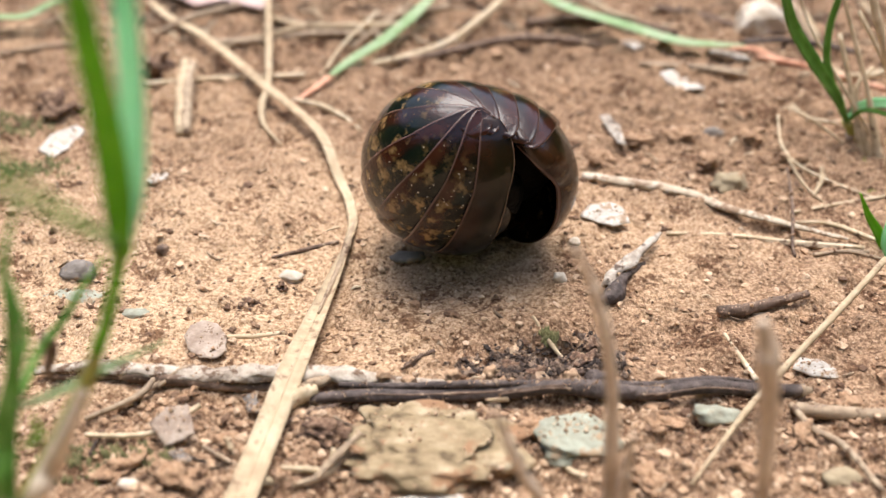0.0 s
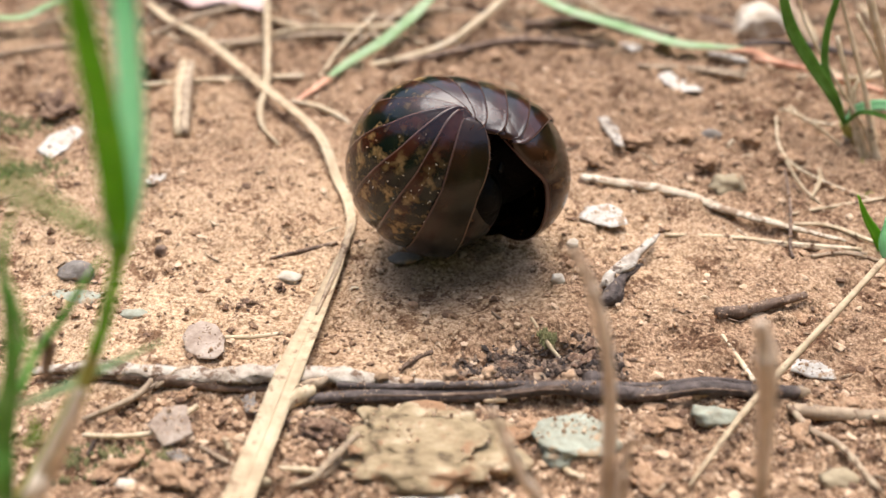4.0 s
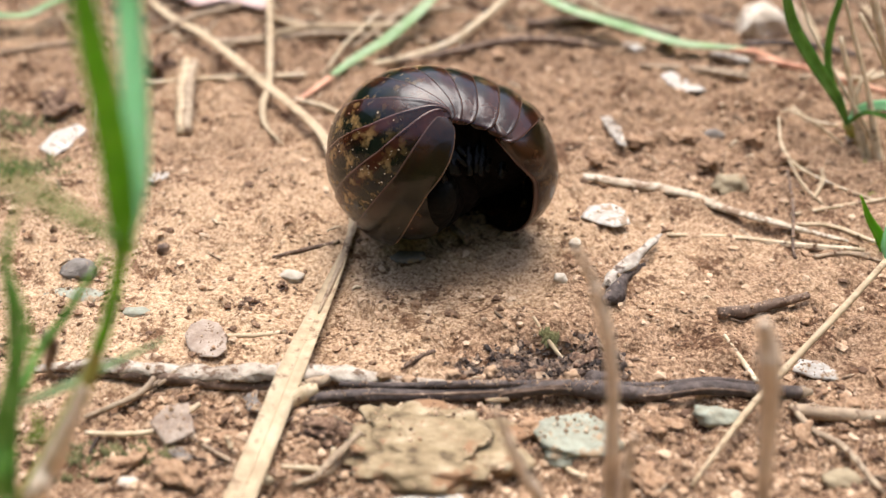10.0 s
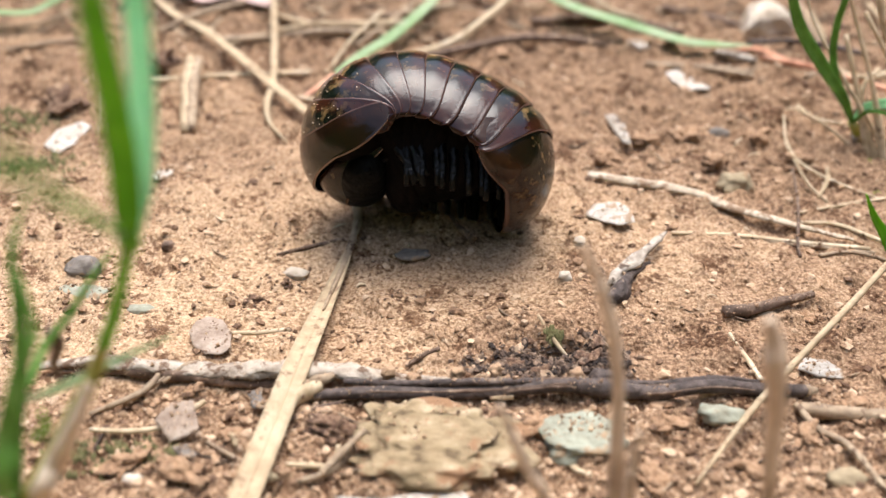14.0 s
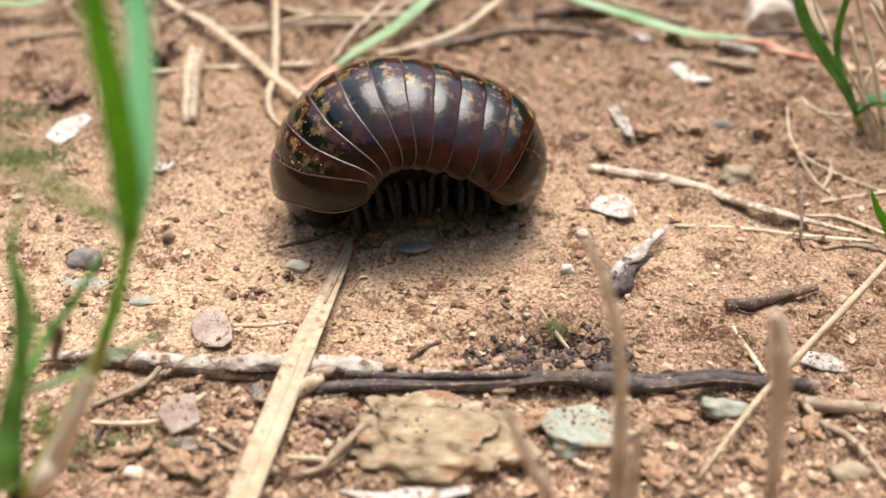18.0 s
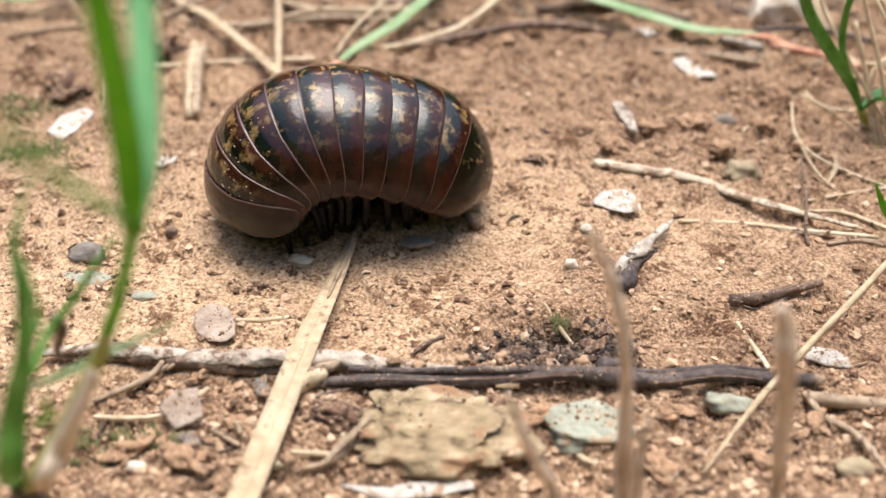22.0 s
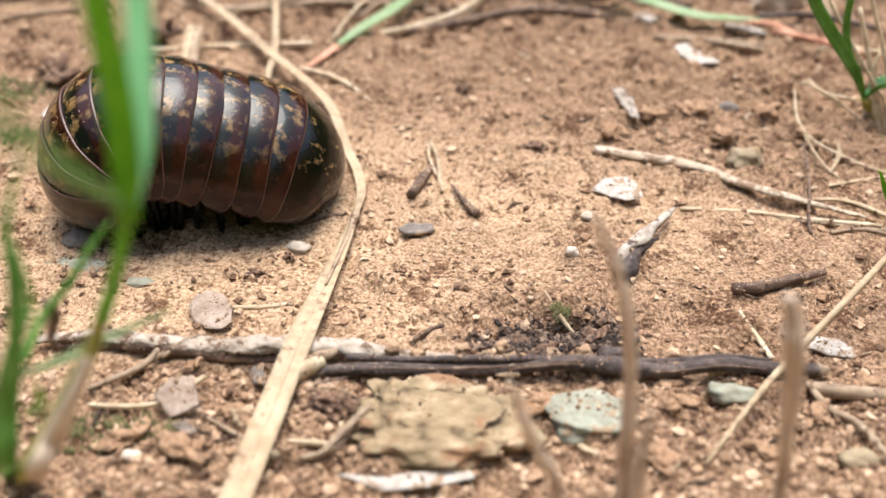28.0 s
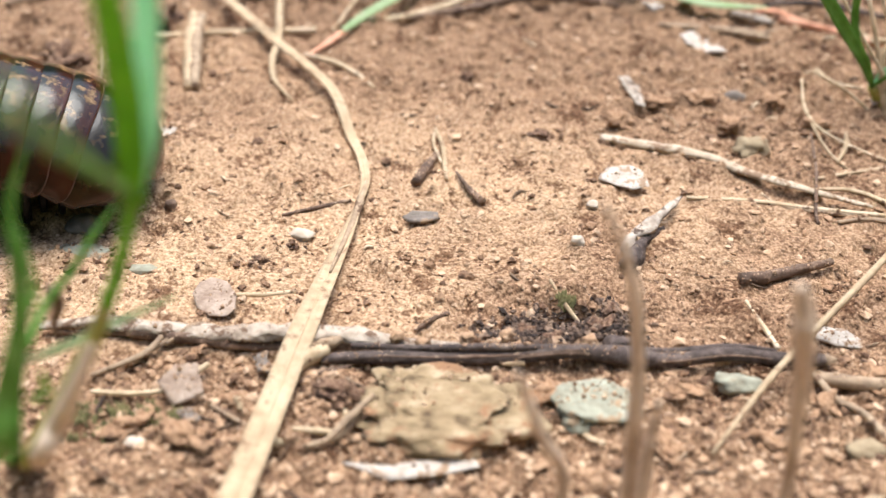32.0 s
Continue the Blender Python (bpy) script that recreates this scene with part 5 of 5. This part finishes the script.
def front_grass():
    g = empty("grass_plant", ((-52.5, -54)[0], (-52.5, -54)[1], gz(*(-52.5, -54))), "green grass plant with browning stem base close to the camera", "grass")
    foot = Vector(((-52.5, -54)[0], (-52.5, -54)[1], gz(*(-52.5, -54)) - 1))
    node = (-26.9, -70, 49.1)
    stem(g, [foot, (-42.7, -70, 17.6), (-37.8, -70, 25.3), (-33, -70, 33.8), (-31.1, -70, 37.9)], (0.8, 0.8, 0.96, 0.76, 0.6), GRASS_BASE, "yellowing lower stem")
    stem(g, [(-31.2, -70, 37.5), (-29.6, -70, 41.2), (-27.8, -70, 46.1), node], (0.62, 0.58, 0.56, 0.64), GRASS, "green upper stem")
    blade(g, [node, (-26, -71, 53.1), (-25.2, -72, 58.4), (-24.7, -73, 63.7), (-24.4, -74, 68.5), (-24, -75, 72.9), (-23.6, -76, 76.2)], (1.3, 2.2, 2.35, 2.2, 2.0, 1.8, 1.6), GRASS, 0.3, up=(0.25, -0.8, 0.5))
    blade(g, [(-27.1, -68, 48.3), (-25.5, -68, 53.9), (-24.4, -68, 59.6), (-23.7, -68, 64.9), (-23.2, -68, 69.8), (-22.7, -68, 73.2)], (1.12, 2.32, 2.24, 2.08, 1.92, 1.76), GRASS_PALE, 0.3, up=(-0.2, -0.8, 0.5))
    blade(g, [(-26.2, -72, 51.1), (-23.3, -84, 60.7), (-20.8, -94, 68.7), (-18.4, -102, 74.9), (-16.6, -108, 79.2)], (0.9, 1.4, 1.4, 1.2, 0.8), GRASS_DARK, 0.25, label="soft green side blade")
    part("node", ball_bmesh(1, (1.0, 0.9, 1.2), node, 3, 0.1), GRASS, g, "swollen green stem node")
    stem(g, [(-40.5, -68, 30.5), (-39.4, -64, 32.7), (-37.4, -62, 34.7), (-35.2, -60, 37.7), (-33, -59, 40.4)], (0.4, 0.44, 0.4, 0.36, 0.16), GRASS_DARK)
    part("dry_sheath", tube([Vector(p) for p in ((-39.1, -63, 33.7), (-39, -62.5, 31.5), (-40.2, -62, 28.8), (-40.6, -61, 25.5))], (0.72, 0.64, 0.48, 0.24), 7, 0.4, 5), BROWN_TWIG, g, "shrivelled brown sheath")
    blade(g, [foot + Vector((-1, 0, 0)), (-41.1, -74, 23), (-39.4, -74, 30.6), (-37.8, -73, 36.6), (-36.7, -72, 43.4), (-36.9, -70, 47.9), (-35.4, -68, 52.3)], (1.0, 1.12, 1.5, 1.4, 1.04, 0.72, 0.16), GRASS_DARK)
    blade(g, [foot + Vector((-2, 0, 0)), (-39.9, -78, 26.9), (-37.7, -78, 34.7), (-35.2, -76, 41.9), (-34.4, -75, 43.5), (-35.2, -73, 47.8)], (1.1, 1.28, 1.68, 1.28, 0.8, 0.24), GRASS_DARK, up=(0.3, -0.8, 0.5))
    blade(g, [(-41.2, -68, 29), (-38, -66, 29), (-33.7, -63, 29.6), (-28.3, -60, 30.6)], (0.56, 0.8, 0.72, 0.16), GRASS_SOFT, 0.2)
    blade(g, [(-38.1, -74, 29.9), (-35.9, -75, 32.3), (-35.3, -76, 35.4)], (0.72, 0.88, 0.24), GRASS, 0.2)
    stem(g, [foot + Vector((1, 0, 0)), (-40.2, -72, 20.3), (-37.6, -72, 24.7), (-34.8, -72, 30), (-32.9, -71, 34)], (1.0, 1.0, 1.1, 0.8, 0.4), STALK, "dry brown sheath at the base")


front_grass()


def right_grass():
    x, y = (79.6, 19.3)
    g = empty("grass_tuft", (x, y, gz(x, y)), "green grass tuft rooted in brown soil with dry stems", "grass")
    node = (79, 36, 5.3)
    stem(g, [(x, y, gz(x, y) - 1), (83.2, 36, -1), node], (1.3, 1.15, 0.9), GRASS_BASE)
    blade(g, [node, (75.3, 35, 11.3), (69.1, 34, 18.8), (63.7, 33, 25.9), (60.4, 32, 32.6), (58.2, 31, 38)], (0.9, 2.1, 2.5, 2.3, 1.6, 0.8), GRASS_DARK)
    blade(g, [node, (75.9, 37, 10.9), (73.2, 38, 17), (72.2, 38, 23.8), (72.6, 38, 29.8), (72.6, 38, 34.6)], (0.6, 1.3, 1.4, 1.3, 1.1, 0.7), GRASS_DARK)
    blade(g, [node, (80.7, 36, 8.4), (84.9, 36, 9.4), (92.2, 37, 7.9)], (0.7, 1.8, 2.0, 1.5), GRASS_PALE)
    blade(g, [node, (81, 34, 8.8), (85.7, 33, 8.1), (90.7, 32, 6.2)], (0.5, 0.8, 0.8, 0.4), GRASS_DARK)
    blade(g, [(78, 2, -4.9), (74.5, 2, 1.1), (71.4, 2, 5.4), (69, 2, 9.8)], (2.0, 2.0, 1.2, 0.2), GRASS)
    blade(g, [(77.5, 0, -3.4), (74.7, 0, 1.3), (73.9, 0, 7)], (2.0, 2.0, 0.6), GRASS_PALE)
    for pts, r in (([(84.7, 30, -9.8), (81.6, 34, 2), (78.8, 38, 12.2), (76, 42, 21)], (0.7, 0.7, 0.5, 0.4)), ([(87.2, 30, -8.5), (83.4, 33, 0.1), (80.5, 36, 7.2), (80.3, 38, 12.2), (83.3, 40, 14.9)], (0.9, 0.8, 0.6, 0.5, 0.4)), ([(84.7, 30, 13.8), (79.4, 32, 25.2), (76.2, 34, 32.9)], (0.8, 0.8, 0.7)), ([(87.4, 30, -7.2), (84.2, 33, 2.6), (81.5, 36, 12), (77.8, 40, 21.8), (74.4, 42, 29.9)], (1.1, 0.9, 0.5, 0.4, 0.3)), ([(87.1, 31, -6.5), (79.7, 34, 0.5), (73, 37, 4.9), (68.2, 40, 6.4)], (0.3, 0.32, 0.3, 0.2)), ([(87.7, 31, -2.6), (81.8, 34, 5.8), (75.4, 38, 14.6), (69.5, 42, 23.3), (67.3, 44, 29.2)], (0.35, 0.35, 0.32, 0.3, 0.25)), ([(86.8, 31, 7.3), (82.9, 34, 17.6), (76.9, 38, 27.1)], (0.5, 0.45, 0.4))):
        part("dry_stem", tube([Vector(p) for p in pts], r, 7, 0.15, 6), STRAW, g, "pale dry stem")


right_grass()


def lone_blade(pts, widths, material, label, lift=0.0, fold=0.25):
    return single("fallen_grass", ribbon(grounded(pts, lift), widths, fold, 0.3, (0, 0), 8), material, label, "grass blade", "fallen grass blades")


lone_blade([(20.9, 106.6, 6), (29.9, 95.6, 5.5), (42.3, 85.3, 4.5), (54.6, 78.9, 3), (62.1, 76.3, 2), (69.2, 75.1, 1)], (3.4, 3.8, 4.2, 4.0, 2.6, 0.4), GRASS_SOFT, "pale green grass blade arching over litter")
lone_blade([(-2, 102.7, 6), (-6.7, 92.2, 5), (-13.7, 80.8, 4), (-20.4, 71.9, 3), (-24.9, 65.1, 2)], (2.2, 3.2, 3.4, 2.8, 1.6), GRASS_SOFT, "pale green grass blade lying over straws")
lone_blade([(-24.4, 66.1, 1.8), (-27.8, 61.6, 1.2), (-30.4, 57.3, 0.6), (-32.4, 53.9, 0.4)], (1.8, 1.4, 0.8, 0.2), RED, "dried reddish tip of a grass blade")
lone_blade([(66.2, 76.6, 1.2), (71, 74.5, 1), (75.8, 73.1, 0.8), (81.3, 69.6, 0.6)], (1.6, 1.8, 1.4, 0.5), RED, "dried reddish tip of a grass blade")
lone_blade([(-111, 87.5, 5), (-101.7, 91.8, 5), (-96.5, 96.9, 5), (-91.3, 107.3, 5)], (3.0, 3.0, 2.6, 2.0), GRASS_SOFT, "pale green grass blade over the litter")
lone_blade([(-70.6, 45.8, 6), (-69.1, 39.7, 4), (-69.3, 35.9, 1)], (0.5, 0.6, 0.3), STRAW_PALE, "fine pale dry grass blade")


def front_stalks():
    for pts, r in (
        ([(18.5, -64, 8.7), (17.7, -64, 20.3), (16.9, -64, 28.3), (15.7, -64, 34.9), (13.9, -64, 41), (11.8, -64, 45.1)], (0.95, 0.85, 0.65, 0.6, 0.5, 0.25)),
        ([(33.5, -68, 13.5), (32.3, -68, 22.8), (31.3, -68, 30.5), (30, -68, 36.2), (28.9, -68, 39.6)], (0.7, 0.8, 1.05, 1.1, 0.6)),
        ([(10.2, -70, 15.8), (7.9, -70, 21.7), (6, -70, 27.2), (4.7, -70, 30.8)], (0.6, 0.6, 0.5, 0.25)),
        ([(19.4, -66, 11.1), (19.2, -66, 18.2), (19.3, -66, 23.2)], (0.8, 0.6, 0.25)),
    ):
        p = pts[0]
        t = empty("dry_stalk", (p[0], p[1], gz(p[0], p[1])), "short dry brown grass stalk standing close to the camera", "stalk", "dry stalks")
        foot = Vector((p[0], p[1] - 1, gz(p[0], p[1]) - 1))
        line = [foot] + [Vector(q) for q in pts]
        part("stem", tube(line[:-1], (r[0],) + r[:-1], 8, 0.12, 6), STALK, t)
        part("frayed_tip", tube([line[-2], line[-2].lerp(line[-1], 0.5), line[-1]], (r[-2] * 0.95, r[-2] * 0.7, r[-1]), 7, 0.35, 5), STALK, t, "frayed dry tip")


front_stalks()


# ---- sand lying on things ----
def dusting():
    """Sand and crumbs that lie on the stones, the twig and the sticks."""
    rng = random.Random(21)
    tri = [(0, 2, 4), (2, 1, 4), (1, 3, 4), (3, 0, 4), (2, 0, 5), (1, 2, 5), (3, 1, 5), (0, 3, 5)]
    axes = [Vector(a) for a in ((1, 0, 0), (-1, 0, 0), (0, 1, 0), (0, -1, 0), (0, 0, 1), (0, 0, -1))]
    verts, faces = [], []
    shares = {"stem": 260, "split_strip": 120, "top_strip": 200, "under_strip": 60, "stone": 260, "upper": 30, "twig": 40, "straw": 10, "blade": 90, "white_flake": 26, "dry_leaf_piece": 25, "leaf_disc": 14}
    for ob in list(scene.objects):
        kind = ob.name.split(".")[0]
        if ob.type != "MESH" or kind not in shares or (ob.parent and ob.parent.name.split(".")[0] not in ("twig", "bark_strip", "wood_fragment", "dry_leaf")):
            continue
        m = Matrix.Translation(ob.location + (ob.parent.location if ob.parent else Vector((0, 0, 0))))
        co = [m @ v.co for v in ob.data.vertices]
        tree = BVHTree.FromPolygons(co, [tuple(p.vertices) for p in ob.data.polygons])
        lo = [min(c[k] for c in co) for k in (0, 1)]
        hi = [max(c[k] for c in co) for k in (0, 1)]
        area = (hi[0] - lo[0]) * (hi[1] - lo[1]) * 1e6
        count = shares[kind] if kind != "stone" else int(min(300, 4 + 0.9 * area))
        if kind == "stone" and area < 40:
            continue
        seed = Vector((area, 0, 0))
        for _ in range(count * 3):
            x, y = rng.uniform(lo[0], hi[0]), rng.uniform(lo[1], hi[1])
            hit = tree.ray_cast(Vector((x, y, 1)), Vector((0, 0, -1)))
            if hit[0] is None or (count > 60 and noise.noise(hit[0] * 260 + seed) < 0.08):
                continue
            s = (0.07 + 0.11 * rng.random() + 0.35 * rng.random() ** 14) * MM
            n0 = len(verts)
            spin = Matrix.Rotation(rng.uniform(0, 3.14), 3, Vector((rng.random(), rng.random(), rng.random() + 0.01)))
            verts += [hit[0] + spin @ a * s * rng.uniform(0.6, 1.3) + Vector((0, 0, s * 0.3)) for a in axes]
            faces += [tuple(n0 + i for i in f) for f in tri]
    me = bpy.data.meshes.new("sand_dust")
    me.from_pydata(verts, [], faces)
    me.materials.append(CRUMB)
    tagged(new("sand_dust", me), "sand grains lying on stones, twigs and straws", "sand", kind="stuff")


dusting()


# ---- loose crumbs ----
def crumbs():
    rng = random.Random(4)
    shape = [(1, 0, 0), (-1, 0, 0), (0, 1, 0), (0, -1, 0), (0, 0, 1), (0, 0, -1)]
    tri = [(0, 2, 4), (2, 1, 4), (1, 3, 4), (3, 0, 4), (2, 0, 5), (1, 2, 5), (3, 1, 5), (0, 3, 5)]
    base = bmesh.new()
    bmesh.ops.create_icosphere(base, subdivisions=1, radius=1)
    bv = [v.co.copy() for v in base.verts]
    bf = [tuple(v.index for v in f.verts) for f in base.faces]
    base.free()
    verts, faces = [], []
    made = 0
    while made < 39000:
        x, y = rng.uniform(-125, 130), -75 + 210 * rng.random() ** 1.25
        if made > 32000:
            x, y = rng.uniform(-75, 80), rng.uniform(-74, -37)
        r = loam(x, y)
        if rng.random() > 0.45 + 0.55 * r + 0.6 * max(0, noise.noise(Vector((x, y, 3)) / 9)):
            continue
        if made < 2600 and noise.noise(Vector((x, y, 7)) / 6) < 0.12 - 0.3 * r:
            continue
        made += 1
        mid = made < 2600
        s = 0.2 + 0.6 * rng.random() ** 3 if made > 32000 else 0.22 + 0.55 * rng.random() ** 3 if mid else 0.14 + 0.2 * rng.random() + (0.6 + 0.2 * r) * rng.random() ** 10
        pts, fs = (bv, bf) if s > 0.4 else (shape, tri)
        a = rng.uniform(0, 6.28)
        sx, sy, sz = s * rng.uniform(0.7, 1.4), s * rng.uniform(0.7, 1.4), s * rng.uniform(0.5, 0.9)
        z = gz(x, y) + sz * 0.35
        n0 = len(verts)
        for p in pts:
            j = rng.uniform(0.45, 1.3)
            px, py = p[0] * sx * j, p[1] * sy * j
            verts.append(((x + px * math.cos(a) - py * math.sin(a)) * MM, (y + px * math.sin(a) + py * math.cos(a)) * MM, (z + p[2] * sz * j) * MM))
        faces += [tuple(n0 + i for i in f) for f in fs]
    me = bpy.data.meshes.new("soil_crumbs")
    me.from_pydata(verts, [], faces)
    me.materials.append(CRUMB)
    tagged(new("soil_crumbs", me), "scattered sand grains and small brown soil crumbs", "soil crumbs", kind="stuff")


crumbs()


def dark_crumbs(heaps, material, seed, size=1.0):
    """Loose heaps of dark humus crumbs."""
    rng = random.Random(seed)
    base = bmesh.new()
    bmesh.ops.create_icosphere(base, subdivisions=1, radius=1)
    bv = [v.co.copy() for v in base.verts]
    bf = [tuple(v.index for v in f.verts) for f in base.faces]
    base.free()
    verts, faces = [], []
    for (x0, y0), sx, sy, count in heaps:
        for _ in range(count):
            x, y, s = rng.gauss(x0, sx * 0.6), rng.gauss(y0, sy * 0.6), (0.1 + 0.34 * rng.random() ** 3) * size
            z, a, k = gz(x, y) + s * 0.4, rng.uniform(0, 6.28), rng.uniform(0.6, 1.5)
            n0 = len(verts)
            for p in bv:
                j = s * rng.uniform(0.35, 1.4)
                px, py = p.x * j * k, p.y * j / k
                verts.append(((x + px * math.cos(a) - py * math.sin(a)) * MM, (y + px * math.sin(a) + py * math.cos(a)) * MM, (z + p.z * j * 0.75) * MM))
            faces += [tuple(n0 + i for i in f) for f in bf]
    me = bpy.data.meshes.new("humus_crumbs")
    me.from_pydata(verts, [], faces)
    me.materials.append(material)
    tagged(new("humus_crumbs", me), "dark brown humus crumbs scattered in small heaps", "soil crumbs", kind="stuff")


HEAPS = [((9.5, -29.8), 5, 1.8, 170), ((17.6, -30), 5, 1.8, 170), ((22.3, -25.4), 3, 2.5, 160), ((10.8, -28.6), 4.5, 2.0, 170), ((15.2, -25.4), 4.5, 2.5, 170), ((21.1, -28.6), 4, 3, 190), ((-30.5, -15.3), 5, 3, 60), ((12, 79), 16, 4, 260), ((40, 74), 12, 4, 150), ((-38, 76), 12, 4, 120), ((-25.9, -9.4), 5, 3, 50), ((-27.2, 3.6), 5, 3, 45), ((-65.5, 70.9), 7, 4, 60), ((-80.3, 48.7), 6, 4, 70),
         ((-49.7, 29.8), 6, 3, 40), ((-44.9, -6.3), 5, 4, 40), ((-53.6, 8), 4, 4, 40), ((-7.5, -13.8), 6, 2, 45), ((-67.4, 0.2), 7, 5, 40), ((60.7, -18.1), 5, 2.5, 50), ((55.3, -17.4), 5, 2.5, 50), ((3.1, -22.2), 12, 5, 60),
         ((-13.9, -23.5), 12, 5, 60), ((33.6, -23.5), 14, 7, 90), ((38.4, 33.1), 9, 6, 80), ((57.3, 33.1), 12, 7, 110), ((26.5, 57.9), 14, 7, 90), ((-41.5, 26.6), 20, 10, 30), ((-35.2, -49.3), 16, 5, 120), ((33.9, -49.3), 20, 5, 120), ((-16.9, -43.3), 7, 4, 80), ((16.9, -37.9), 10, 2, 70)]
dark_crumbs([(c, sx * 1.15, sy * 1.15, n * 2) for c, sx, sy, n in HEAPS[:6]], CLOD_DARK, 7, 1.7)
dark_crumbs(HEAPS[6:], HUMUS, 8)


def litter():
    """Fine dry fibres and rootlets lying about."""
    rng = random.Random(11)
    bm = bmesh.new()
    zones = [(-120, 120, 88, 135, 300), (-80, 85, -72, -42, 90), (55, 120, 10, 90, 60), (-110, 60, -40, 80, 50)]
    for x0, x1, y0, y1, count in zones:
        for _ in range(count):
            x, y, a = rng.uniform(x0, x1), rng.uniform(y0, y1), rng.gauss(0, 0.6)
            ln, r, bend = rng.uniform(1.5, 11 if y > 85 else 7 if y < -40 else 4), rng.uniform(0.09, 0.28) * (1.7 if y > 85 else 1), rng.uniform(-0.35, 0.35)
            line = []
            for k in range(6):
                u = k / 5 - 0.5
                px, py = x + math.cos(a + bend * u * 2) * u * ln, y + math.sin(a + bend * u * 2) * u * ln
                line.append(Vector((px, py, gz(px, py) + r * 0.8 + 0.15)))
            one = tube(line, (r * 0.5, r, r, r * 0.4), 5, 0.2, 1, x)
            me = bpy.data.meshes.new("fibre")
            one.to_mesh(me)
            one.free()
            bm.from_mesh(me)
            bpy.data.meshes.remove(me)
    ob = link_mesh("litter_fibres", bm, FIBRE)
    tagged(ob, "fine dry straw fibres and dark rootlets scattered on soil", "plant litter", kind="stuff")


litter()


def motions():
    body, plates, collar, head, legs = MILLIPEDE
    times = [0.5 * k for k in range(65)]
    rows = [(t, body_at(t)) for t in times]
    walk(body, [(t, Matrix.Translation(Vector(r[:3]) * MM) @ pose(0, 0, 0, 0, 0, r[3]) @ pose(0, 0, 0, r[4]) @ pose(0, 0, 0, 0, r[5])) for t, r in rows])
    spines = [(t, spine(r[6:11])) for t, r in rows]
    for j, ob in enumerate(plates):
        walk(ob, [(t, pose(*(s[j][0] * MM), 0, s[j][1])) for t, s in spines])

    def ahead(s, out, turn, drop):
        p, b = s[0]
        q = pose(0, 0, 0, 0, b + turn / 2).to_3x3() @ Vector((out, 0, drop))
        return pose(*((p + q) * MM), 0, b + turn)

    walk(collar, [(t, ahead(s, 3.9, 25, -0.4)) for t, s in spines])
    walk(head, [(t, ahead(s, 5.0, 44, -2.4)) for t, s in spines])
    for ob, j, dx, phase, side in legs:
        rows = []
        for k in range(81):
            t = 0.4 * k
            r = body_at(t)
            step = max(0.0, min(1.0, (t - 15) / 4))
            tuck = float(np.interp(t, (9, 12, 13, 19.5), (1, 0.3, 0.2, 0)))
            hang = float(np.interp(t, (9, 12.5) if j > 4 else (14, 19), (0, 1)))
            a = phase - 4.2 * t
            upright = -0.8 * hang * max(-65, min(65, spine(r[6:11])[j][1] + r[5]))
            rows.append((t, pose(dx * MM, 0.6 * side * tuck * MM, 4.5 * tuck * MM, 2 * step * math.cos(a), upright + 5 * step * math.sin(a) + 2 * math.sin(phase * 2.3))))
        walk(ob, rows)


motions()
